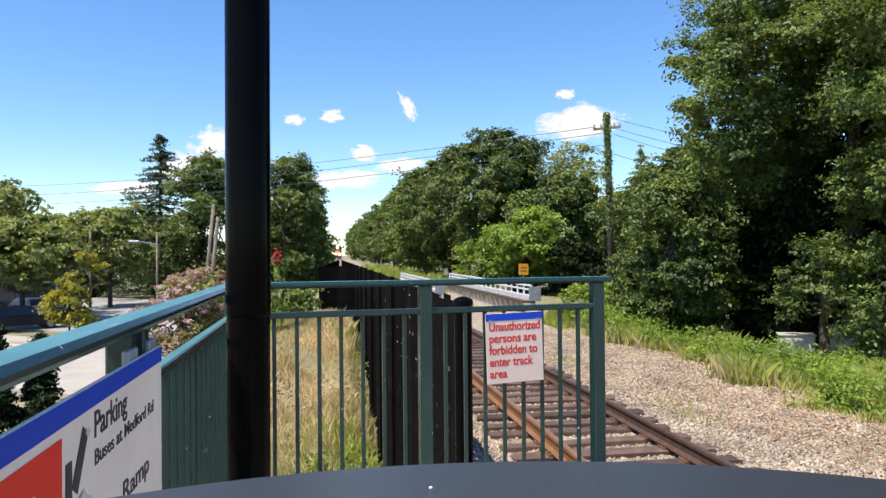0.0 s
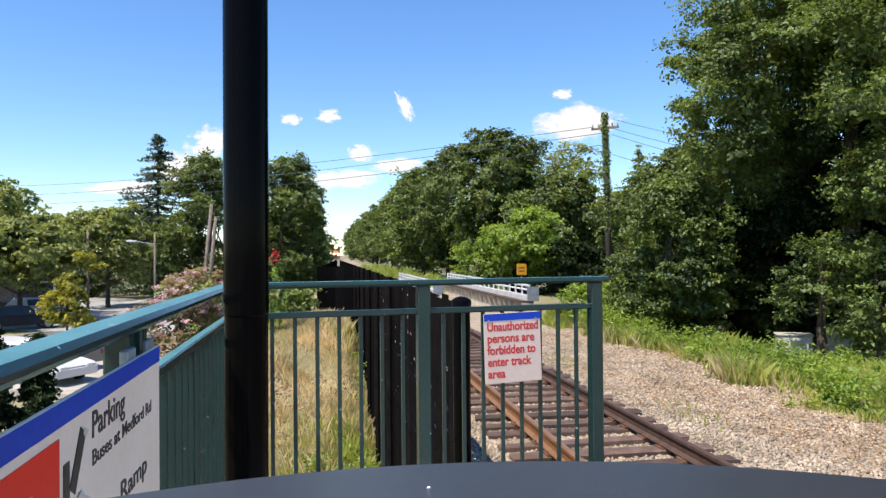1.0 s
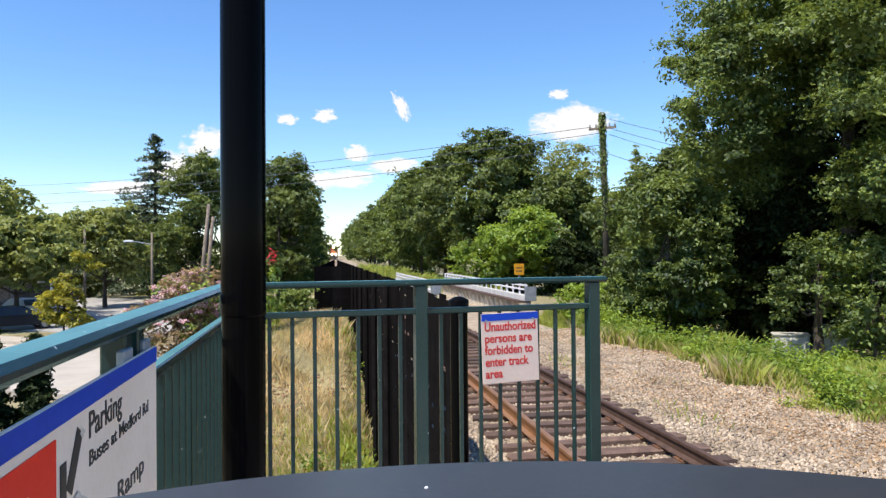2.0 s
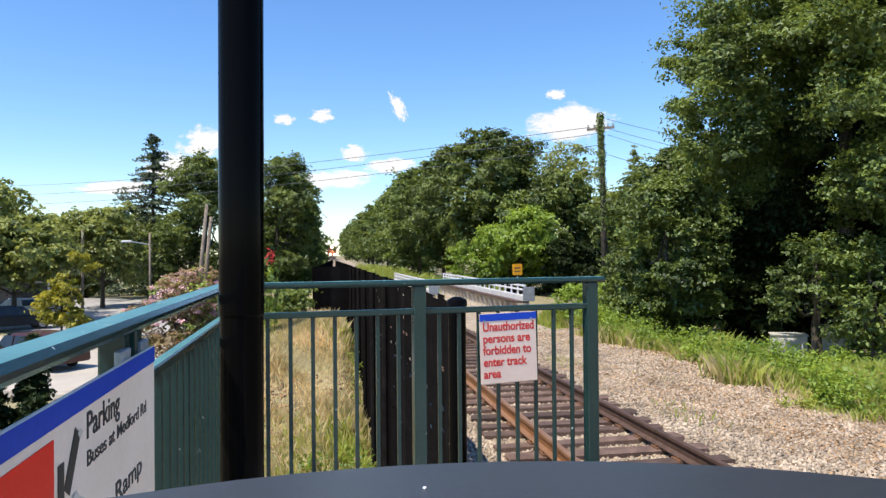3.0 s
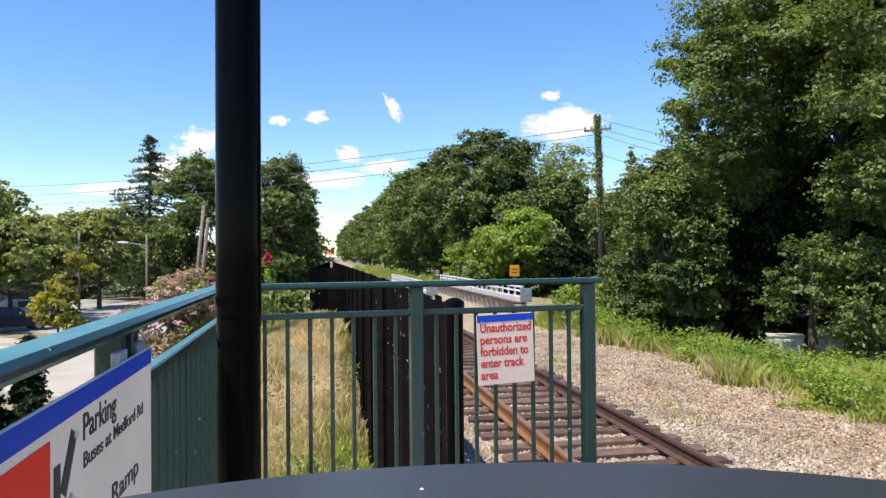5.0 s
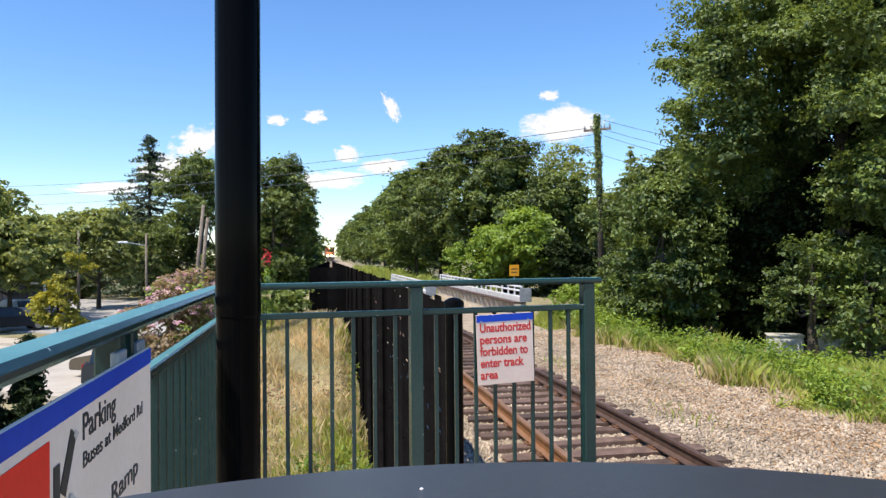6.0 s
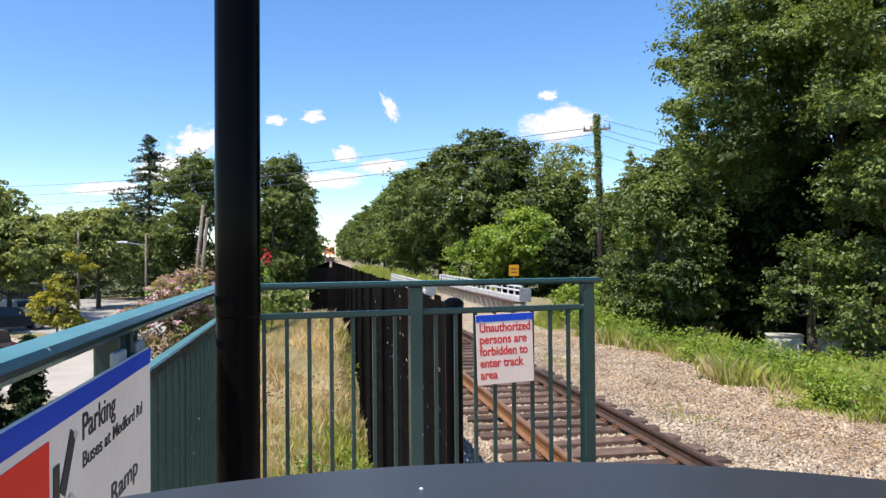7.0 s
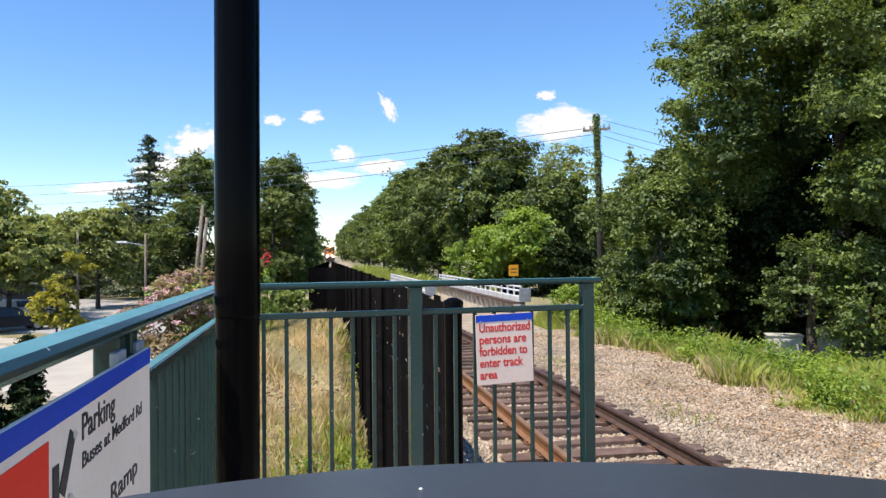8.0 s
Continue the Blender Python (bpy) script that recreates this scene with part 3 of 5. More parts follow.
# ---- trees and plants ----
def limb_mesh(rng, h, r, lobes, lean=(0, 0), spread=9):
    """Tapered, slightly crooked trunk with limbs that reach into the crown's lobes."""
    bm = bmesh.new()
    pts = [Vector((0, 0, -0.4))]
    n = 6
    for i in range(1, n + 1):
        f = i / n
        pts.append(Vector((lean[0] * f + rng.normal(0, 0.015 * h * f), lean[1] * f + rng.normal(0, 0.015 * h * f), h * 0.82 * f)))
    for i in range(n):
        tube(bm, pts[i], pts[i + 1], r * (1.25 if i == 0 else 1) * (1 - 0.13 * i), r * (1 - 0.13 * (i + 1)), 9, False)
    for k, (c, rad) in enumerate(lobes[:spread]):
        base = pts[2 + k % 4]
        c = Vector(c)
        mid = base.lerp(c, 0.5) + Vector((0, 0, -0.06 * h))
        tube(bm, base, mid, r * 0.42, r * 0.26, 6, False)
        tube(bm, mid, c, r * 0.26, r * 0.08, 6, False)
        for q in range(3):
            e = c + Vector(rng.normal(0, 0.45, 3) * np.array(rad))
            tube(bm, mid.lerp(c, 0.4 + 0.2 * q), e, r * 0.13, r * 0.03, 5, False)
    return bm


def crown_leaves(rng, lobes, clumps, per, clump_r, leaf, shell=0.72, flat=0.42, core=0.35):
    """Leaves in clumps on the outside of the lobes, and larger ones that fill their inside."""
    sizes = np.array([np.prod(r) ** (2 / 3) for _, r in lobes])
    share = sizes / sizes.sum()
    pick = rng.choice(len(lobes), clumps, p=share)
    c = np.array([lobes[i][0] for i in pick], float)
    r = np.array([lobes[i][1] for i in pick], float)
    d = unit(rng.normal(0, 1, (clumps, 3)))
    d[:, 2] = np.abs(d[:, 2]) * np.where(rng.random(clumps) < 0.7, 1, -1)
    k = shell - 0.1 + (1.16 - shell) * rng.random((clumps, 1)) ** 0.7
    at = c + d * r * k
    out = unit(d / r)
    cr = clump_r * rng.uniform(0.55, 1.45, clumps)
    spots = np.repeat(at, per, 0) + unit(rng.normal(0, 1, (clumps * per, 3))) * rng.random((clumps * per, 1)) ** 0.45 * np.repeat(cr, per)[:, None] * np.array([1, 1, flat])
    lean = np.repeat(out, per, 0) * 0.6 + np.array([0, 0, 0.9])
    outer = leaf_quads(rng, spots, leaf, lean)
    n = int(clumps * per * core * 0.5)
    if n == 0:
        return outer
    pick = rng.choice(len(lobes), n, p=share)
    c = np.array([lobes[i][0] for i in pick], float)
    r = np.array([lobes[i][1] for i in pick], float)
    inside = c + unit(rng.normal(0, 1, (n, 3))) * r * rng.uniform(0.1, 0.72, (n, 1))
    return np.concatenate([outer, leaf_quads(rng, inside, leaf * 1.7, rng.normal(0, 1, (n, 3)), 0.8)])


def bough_leaves(rng, lobes, total, bough, leaf, core=0.35, sprays=7):
    """Leaves in sprays on the upper and outer side of many small boughs, which sit on the crown's masses with dark gaps between them."""
    c, r = np.array([q[0] for q in lobes], float), np.array([q[1] for q in lobes], float)
    area = np.prod(r, 1) ** (2 / 3)
    share = area / area.sum()
    n = max(12, int(4.6 * area.sum() / bough ** 2))
    pick = rng.choice(len(lobes), n, p=share)
    d = unit(rng.normal(0, 1, (n, 3)))
    d[:, 2] = np.abs(d[:, 2]) * np.where(rng.random(n) < 0.74, 1, -1)
    at = c[pick] + d * r[pick] * rng.uniform(0.74, 1.06, (n, 1))
    deep = (np.linalg.norm((at[:, None] - c[None]) / r[None], axis=2)).min(1)
    ok = deep > 0.62
    at, out = at[ok], unit(d / r[pick])[ok]
    n = len(at)
    size = bough * rng.uniform(0.5, 1.35, n)
    each = max(3, int(total / (n * sprays)))
    e = unit(rng.normal(0, 0.75, (n * sprays, 3)) + np.repeat(out, sprays, 0) * 0.55 + np.array([0, 0, 0.5]))
    wide = np.repeat(size, sprays)[:, None]
    tips = np.repeat(at, sprays, 0) + e * wide * np.array([1, 1, 0.72]) * rng.uniform(0.5, 1.05, (n * sprays, 1))
    tips[:, 2] -= 0.16 * np.linalg.norm(e[:, :2], axis=1) * wide[:, 0]
    spread = np.repeat(wide, each, 0) * 0.27
    spots = np.repeat(tips, each, 0) + rng.normal(0, 1, (n * sprays * each, 3)) * spread * np.array([1, 1, 0.5])
    lean = np.repeat(e, each, 0) * 0.8 + np.array([0, 0, 0.55])
    outer = leaf_quads(rng, spots, leaf, lean)
    m = int(total * core * 0.4)
    if m == 0:
        return outer
    pick = rng.choice(len(lobes), m, p=share)
    inside = c[pick] + unit(rng.normal(0, 1, (m, 3))) * r[pick] * rng.uniform(0.1, 0.74, (m, 1))
    return np.concatenate([outer, leaf_quads(rng, inside, leaf * 1.35, rng.normal(0, 1, (m, 3)), 0.7)])


def tree(name, label, x, y, h, width, material, seed, leaf=0.3, leaves=12000, bough=0.9, trunk=0.22, lobes=None, low=0.25, category="tree", group="", core=0.35, depth=1.0):
    """A tapered trunk with limbs under a crown of leafy boughs; low: where the crown begins, as a share of the height."""
    rng = np.random.default_rng(seed)
    if lobes is None:
        lobes = []
        count = 11
        for k in range(count):
            f = low + (0.88 - low) * (k + 0.5) / count
            a = k * 2.4 + rng.uniform(0, 1.2)
            reach = width * 0.5 * (0.66 * math.sin(math.pi * min(1, (f - low + 0.14) / (1.10 - low))) + 0.04)
            lobes.append(((reach * math.cos(a), reach * math.sin(a) * depth, h * f), (width * rng.uniform(0.17, 0.27), width * rng.uniform(0.17, 0.27) * depth, h * rng.uniform(0.08, 0.14))))
        lobes.append(((rng.normal(0, 0.04) * width, 0, h * 0.86), (width * 0.20, width * 0.20, h * 0.13)))
    t = thing(name, label, category, pose(x, y, float(height(x, y))), group)
    part("trunk", limb_mesh(rng, h, trunk, lobes, spread=0 if leaves > 60000 else 9), M_BARK, t, smooth=True)
    quads("crown", bough_leaves(rng, lobes, leaves, bough, leaf, core), material, t)
    return t


def conifer(name, label, x, y, h, width, seed, material, whorls=30, leaf=0.42, start=0.10, power=0.8, category="tree", group="", dense=1.0, arms=8):
    rng = np.random.default_rng(seed)
    t = thing(name, label, category, pose(x, y, float(height(x, y))), group)
    bm = bmesh.new()
    tube(bm, (0, 0, -0.4), (0, 0, h * 0.55), h * 0.014, h * 0.008, 9, False)
    tube(bm, (0, 0, h * 0.55), (0, 0, h), h * 0.008, h * 0.001, 9, False)
    pts, leans = [], []
    for w in range(whorls):
        f = w / (whorls - 1)
        zz = h * (start + (0.98 - start) * f)
        reach = width * 0.5 * (1 - f) ** power * rng.uniform(0.75, 1.15) + 0.02 * width
        for b in range(arms):
            a = rng.uniform(0, 2 * math.pi)
            ln = reach * rng.uniform(0.5, 1.15)
            rise = zz + rng.normal(0, 0.018 * h)
            end = Vector((ln * math.cos(a), ln * math.sin(a), rise - ln * 0.10))
            tube(bm, (0, 0, rise), end, h * 0.002, h * 0.0006, 4, False)
            n = int((16 + 60 * ln * 8.5 / max(width, 0.1) / 2) * dense)
            u = rng.random((n, 1)) ** 0.7
            pts.append(np.array([0, 0, rise]) * (1 - u) + np.array(end) * u + rng.normal(0, leaf * 0.5, (n, 3)) * np.array([1, 1, 0.5]))
            leans.append(np.tile([0.3 * math.cos(a), 0.3 * math.sin(a), 0.8], (n, 1)))
    part("trunk", bm, M_BARK, t)
    quads("crown", leaf_quads(rng, np.concatenate(pts), leaf, np.concatenate(leans), 0.4), material, t)
    return t


# beyond the road
conifer("conifer_tree", "tall dark spruce with drooping tiers behind the road", -17.9, 80.0, 17.9, 16.5, 11, M_NEEDLE, 30, 0.36, 0.08, 0.88, dense=1.0, arms=8)
tree("broadleaf_tree", "broad green roadside tree with a rounded crown", -11.3, 72.0, 14.6, 10.6, M_LEAF, 21, 0.34, 22000, 0.95, group="trees beyond the road", low=0.10)
tree("broadleaf_tree", "tall green tree beside the line", -4.7, 74.0, 15.4, 8.6, M_LEAF, 22, 0.34, 22000, 0.95, group="trees beyond the road", low=0.08)
tree("broadleaf_tree", "dark green tree close to the line", -3.5, 82.0, 14.0, 6.6, M_LEAF_DARK, 23, 0.36, 16000, 0.95, group="trees beyond the road", low=0.05)
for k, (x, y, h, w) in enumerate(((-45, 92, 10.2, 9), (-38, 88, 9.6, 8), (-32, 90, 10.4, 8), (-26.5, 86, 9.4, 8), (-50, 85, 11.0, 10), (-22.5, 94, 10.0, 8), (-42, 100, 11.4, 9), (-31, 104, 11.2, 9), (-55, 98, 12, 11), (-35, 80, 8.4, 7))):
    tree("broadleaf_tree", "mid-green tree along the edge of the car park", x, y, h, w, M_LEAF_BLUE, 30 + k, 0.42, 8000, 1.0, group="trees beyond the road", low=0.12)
SAPLING = [((0, 0, 2.1), (1.0, 0.9, 0.75)), ((-1.0, 0.1, 2.0), (0.45, 0.5, 0.35)), ((0.25, 0, 3.1), (0.55, 0.6, 0.5)), ((0.85, 0.1, 4.25), (0.33, 0.35, 0.36)), ((1.45, 0, 4.0), (0.36, 0.35, 0.22)), ((0.5, 0, 1.1), (0.6, 0.6, 0.6)), ((-0.4, -0.2, 1.4), (0.5, 0.5, 0.3))]
tree("young_tree", "young tree with yellowing leaves by the road", -13.7, 40.5, 4.9, 3.0, M_LEAF_YELLOW, 41, 0.19, 5200, 0.36, 0.06, SAPLING, core=0.15)

# along the line
for k in range(12):
    y = 96 + k * 24
    tree("broadleaf_tree", "dense green tree at the edge of the line", -4.3 - 0.5 * (k % 2), y, 13.6 + (k % 3), 8.2, M_LEAF_DARK, 60 + k, 0.6, 4600, 1.3, group="trees left of the line", low=0.04)
    tree("broadleaf_tree", "dense green tree at the edge of the line", 11.4 + 0.6 * (k % 3), y - 6, 13.2 + (k % 3) * 0.8, 8.6, M_LEAF if k % 2 else M_LEAF_DARK, 80 + k, 0.6, 5200, 1.3, group="trees right of the line", low=0.10)
for k in range(6):
    tree("shrub", "low dark bushes at the foot of the far trees", -0.5 - 0.3 * (k % 2), 130 + 28 * k, 4.4, 3.4, M_LEAF_DARK, 260 + k, 0.5, 1500, 0.8, 0.08, low=0.04, category="shrub", group="bushes along the line")
for x, y, h, w, mat, low, n, seed, label in (
        (13.5, 60.0, 13.8, 8.0, M_LEAF, 0.30, 26000, 100, "tall leafy tree with a bare pale trunk beyond the bridge"),
        (17.6, 62.0, 13.6, 6.6, M_LEAF, 0.22, 20000, 101, "tall leafy green tree beyond the bridge"),
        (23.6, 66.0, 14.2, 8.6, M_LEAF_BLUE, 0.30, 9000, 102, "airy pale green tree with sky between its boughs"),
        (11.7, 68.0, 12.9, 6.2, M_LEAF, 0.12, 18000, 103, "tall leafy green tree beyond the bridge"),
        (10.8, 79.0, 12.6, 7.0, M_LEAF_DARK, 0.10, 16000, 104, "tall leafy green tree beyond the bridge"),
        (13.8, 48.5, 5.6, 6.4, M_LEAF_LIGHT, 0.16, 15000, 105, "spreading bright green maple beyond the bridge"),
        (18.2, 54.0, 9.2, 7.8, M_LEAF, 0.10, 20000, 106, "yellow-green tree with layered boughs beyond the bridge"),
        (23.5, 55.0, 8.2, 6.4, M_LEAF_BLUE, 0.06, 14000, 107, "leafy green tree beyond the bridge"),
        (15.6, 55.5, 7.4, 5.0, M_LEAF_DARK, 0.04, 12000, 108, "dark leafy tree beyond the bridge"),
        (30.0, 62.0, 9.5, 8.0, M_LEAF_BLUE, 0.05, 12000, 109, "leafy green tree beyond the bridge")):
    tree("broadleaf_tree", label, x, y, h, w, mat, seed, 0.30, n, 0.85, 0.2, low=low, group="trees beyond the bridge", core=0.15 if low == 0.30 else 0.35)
# haze on this far tree is put into its paler leaf colour
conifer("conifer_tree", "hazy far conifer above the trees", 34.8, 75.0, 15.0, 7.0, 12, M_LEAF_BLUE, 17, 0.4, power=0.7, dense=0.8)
tree("young_tree", "bright green sapling beside the bridge", 9.5, 47.5, 3.6, 2.4, M_LEAF_LIGHT, 113, 0.22, 2600, 0.4, 0.05, low=0.05, core=0.1)
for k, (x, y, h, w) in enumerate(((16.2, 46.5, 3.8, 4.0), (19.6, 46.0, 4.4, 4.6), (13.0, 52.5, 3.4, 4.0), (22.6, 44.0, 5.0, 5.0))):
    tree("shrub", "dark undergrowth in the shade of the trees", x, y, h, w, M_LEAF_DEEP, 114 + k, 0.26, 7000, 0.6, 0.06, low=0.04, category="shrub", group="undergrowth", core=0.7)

# near the line, right
BIG_A = [((-3.2, 0.6, 9.8), (1.3, 1.4, 0.8)), ((-1.6, 0.8, 10.0), (1.5, 1.5, 0.8)), ((0.0, 0.5, 9.7), (1.5, 1.5, 0.8)), ((2.0, 0.4, 10.0), (1.5, 1.5, 0.8)),
         ((-3.8, -0.3, 8.3), (1.2, 1.3, 0.7)), ((-2.2, -0.4, 8.6), (1.3, 1.3, 0.7)), ((-0.3, -0.8, 8.2), (1.3, 1.3, 0.7)), ((1.6, -0.6, 8.5), (1.4, 1.3, 0.7)),
         ((-3.8, -0.4, 6.9), (1.1, 1.2, 0.6)), ((-2.4, 0.5, 6.8), (1.1, 1.1, 0.6)), ((-0.6, -1.5, 6.9), (1.3, 1.2, 0.6)), ((1.2, -1.4, 7.0), (1.2, 1.2, 0.6)),
         ((-3.6, 0.4, 5.5), (1.2, 1.1, 0.6)), ((-0.1, -2.0, 5.5), (1.1, 1.0, 0.5)), ((1.7, -1.9, 5.6), (1.2, 1.0, 0.5)), ((-3.8, 1.0, 4.3), (1.1, 1.0, 0.6)), ((0.8, -1.8, 4.2), (1.0, 0.9, 0.5)),
         ((-1.0, 2.5, 8.0), (3.4, 1.5, 2.4)), ((-0.5, 3.2, 4.4), (3.8, 1.4, 2.6))]
tree("large_tree", "tall dark green tree with dense hanging foliage", 15.2, 18.6, 14.0, 10, M_LEAF_DARK, 121, 0.135, 105000, 0.6, 0.3, BIG_A, group="large trees by the line", core=0.3)
BIG_B = [((-2.5, 0.6, 8.3), (1.3, 1.2, 0.7)), ((-2.7, 0.0, 6.5), (1.1, 1.1, 0.5)), ((-2.1, 0.2, 4.8), (1.2, 1.0, 0.5)), ((0.4, -0.4, 9.8), (2.0, 1.8, 1.1)), ((1.8, -0.4, 7.6), (1.9, 1.6, 1.1)), ((0.4, 0.4, 5.0), (1.7, 1.4, 0.8)), ((0.6, 1.8, 10.0), (2.8, 2.0, 2.6)), ((1.2, 1.6, 4.6), (3.0, 1.6, 2.4)), ((3.4, 0.4, 5.0), (2.4, 2.0, 2.2))]
tree("large_tree", "tall dark green tree with dense hanging foliage", 15.9, 15.2, 13.0, 9, M_LEAF_DARK, 122, 0.135, 72000, 0.6, 0.3, BIG_B, group="large trees by the line", core=0.25)
tree("broadleaf_tree", "bushy green tree at the edge of the ballast", 10.6, 20.6, 5.2, 3.1, M_LEAF_DARK, 123, 0.14, 26000, 0.5, 0.1, low=0.05, core=0.5)
tree("broadleaf_tree", "green understorey tree by the line", 14.7, 28.0, 7.2, 5.0, M_LEAF, 124, 0.2, 22000, 0.6, 0.14, low=0.04, core=0.6)
tree("broadleaf_tree", "green understorey tree by the line", 17.0, 36.0, 7.0, 5.0, M_LEAF, 129, 0.24, 15000, 0.7, 0.12, low=0.04, core=0.5)
# Darkness inside the wood comes from the leaf colour of these three
tree("broadleaf_tree", "understorey tree in the wood, shade put into its leaf colour", 17.4, 24.6, 8.0, 6.0, M_LEAF_DEEP, 125, 0.24, 18000, 0.7, 0.14, low=0.02, core=0.7)
tree("broadleaf_tree", "understorey tree in the wood, shade put into its leaf colour", 20.5, 21.0, 9.0, 8.0, M_LEAF_DEEP, 126, 0.26, 18000, 0.7, 0.14, low=0.02, core=0.7)
tree("broadleaf_tree", "understorey tree in the wood, shade put into its leaf colour", 20.2, 25.5, 10.0, 8.0, M_LEAF_DEEP, 133, 0.26, 18000, 0.7, 0.14, low=0.02, core=0.7)
tree("broadleaf_tree", "small sunlit tree with a stout trunk under the big trees", 12.75, 16.6, 3.3, 2.0, M_LEAF_DARK, 127, 0.12, 4600, 0.30, 0.15, low=0.36, core=0.1)
tree("shrub", "leafy green climber on a stump under the trees", 13.5, 15.6, 3.2, 1.7, M_LEAF_DARK, 134, 0.12, 4200, 0.30, 0.08, low=0.12, category="shrub", core=0.2)
tree("shrub", "bright green leafy shrub under the trees", 11.4, 29.5, 1.6, 3.0, M_LEAF_LIGHT, 128, 0.16, 4200, 0.3, 0.05, low=0.05, category="shrub", core=0.2)
tree("shrub", "green shrub with a few reddening leaves by the pole", 11.5, 25.4, 2.7, 2.3, M_LEAF, 130, 0.15, 6500, 0.36, 0.05, low=0.05, category="shrub", core=0.3)

# by the station
MYRTLE = [((-0.85, 0, 1.75), (0.42, 0.5, 0.38)), ((-0.1, 0.2, 2.3), (0.5, 0.5, 0.45)), ((0.55, -0.2, 2.5), (0.5, 0.5, 0.45)), ((0.2, 0.1, 1.75), (0.75, 0.6, 0.5)), ((0.0, -0.1, 1.1), (0.7, 0.6, 0.5))]
myrtle = tree("flowering_shrub", "crape myrtle shrub with pink blossom and bronze leaves", -3.45, 17.6, 2.9, 2.0, M_PLUM, 131, 0.10, 4700, 0.22, 0.05, MYRTLE, category="shrub", core=0.3)
rng = np.random.default_rng(132)
quads("blossom", crown_leaves(rng, [(c, tuple(1.12 * q for q in r)) for c, r in MYRTLE[:4]], 84, 40, 0.15, 0.055, shell=0.92, core=0), M_PINK, myrtle)
quads("fresh_leaves", crown_leaves(rng, MYRTLE, 60, 16, 0.2, 0.10, shell=0.85, core=0), M_LEAF_LIGHT, myrtle)
for k, (x, y, h) in enumerate(((-5.3, 11.6, 2.6), (-4.8, 11.2, 2.7), (-4.3, 11.5, 2.5), (-3.95, 10.6, 1.7), (-5.9, 11.8, 2.8))):
    conifer("arborvitae", "small pointed evergreen of a hedge below the platform", x, y, h + 0.1, 1.0, 140 + k, M_LEAF_DEEP, 22, 0.09, 0.03, 0.6, "shrub", "evergreen hedge", 1.6)
tree("shrub", "low shrub with reddish leaves beside the hedge", -2.75, 9.0, 2.0, 0.9, M_PLUM, 146, 0.09, 1800, 0.2, 0.03, low=0.1, category="shrub")
for k, (x, y, h, w) in enumerate(((-2.6, 20.0, 1.5, 2.6), (-1.0, 20.6, 1.7, 2.2), (-1.7, 21.8, 1.4, 1.6))):
    tree("shrub", "green shrub along the top of the bank", x, y, h, w, M_LEAF, 150 + k, 0.14, 4200, 0.28, 0.04, low=0.05, category="shrub", group="shrubs on the bank")


# ---- grass, weeds and stones ----
def blades(name, label, xs, ys, n, tall, wide, material, seed, keep=None, category="grass"):
    rng = np.random.default_rng(seed)
    x, y = rng.uniform(*xs, n), rng.uniform(*ys, n)
    if keep is not None:
        ok = keep(x, y, rng)
        x, y = x[ok], y[ok]
    n = len(x)
    foot = np.stack([x, y, height(x, y) - 0.02], 1)
    a = rng.uniform(0, 2 * np.pi, n)
    side = np.stack([np.cos(a), np.sin(a), np.zeros(n)], 1) * (wide * rng.uniform(0.6, 1.4, n))[:, None]
    h = tall * rng.uniform(0.45, 1.25, n) * (0.7 + 0.5 * np.sin(x * 1.7 + 1) * np.sin(y * 1.1))
    h = np.maximum(h, tall * 0.25)
    bend = rng.normal(0, 0.28, (n, 2)) * h[:, None]
    mid = foot + np.stack([bend[:, 0] * 0.35, bend[:, 1] * 0.35, h * 0.6], 1)
    tip = foot + np.stack([bend[:, 0], bend[:, 1], h], 1)
    ob = quads(name, np.stack([foot - side, foot + side, mid + side * 0.6, tip], 1), material, kind="stuff")
    return tagged(ob, label, category)


def weed_edge(y):
    return 8.25 + 0.4 * np.sin(y * 0.9) + 0.3 * np.sin(y * 2.3 + 1) + 0.15 * np.sin(y * 6.1) - 0.8 * smooth(12.0, 9.0, y)


blades("dry_grass", "tall straw-coloured dry grass on the bank", (-5.0, 0.80), (8.5, 22.0), 66000, 0.36, 0.0060, M_DRY, 201, lambda x, y, r: (np.sin(x * 2.1) * np.sin(y * 0.9) + np.sin(x * 4.3 + y * 2.7) * 0.6 + r.random(len(x)) * 1.6 > 0.45) & ((y > 14.0) | (r.random(len(x)) < 0.4)))
blades("green_grass", "fresh green grass among the dry stalks", (-5.0, 0.80), (8.5, 23.0), 46000, 0.28, 0.007, M_WEED, 202, lambda x, y, r: np.sin(x * 1.3 + 2) * np.sin(y * 0.6 + 1) + r.random(len(x)) + np.where(x > 0.1, 0.45, 0) + 0.6 * smooth(16, 19, y) > 0.76)
blades("trackside_weeds", "bright green tall weeds edging the ballast", (7.4, 11.5), (8.0, 34.0), 64000, 0.46, 0.011, M_WEED, 203, lambda x, y, r: x > weed_edge(y) + r.normal(0, 0.2, len(x)))
blades("stray_weeds", "sparse weeds pushing through the ballast", (4.9, 8.2), (9.0, 46.0), 9000, 0.16, 0.007, M_WEED, 204, lambda x, y, r: np.sin(x * 3 + 1) * np.sin(y * 1.1) + r.random(len(x)) * 0.5 + smooth(20, 30, y) * 0.6 > 0.85)
blades("roadside_lawn", "short yellow-green lawn between the road and car park", (-14.5, -6.0), (33.0, 46.0), 16000, 0.16, 0.02, M_WEED, 207, lambda x, y, r: (y - road_line(x) > 6.2) & (y - road_line(x) < 8.4))
blades("verge_grass", "long green grass along the far verge", (5.6, 12.0), (46.0, 120.0), 16000, 0.8, 0.05, M_WEED, 205)


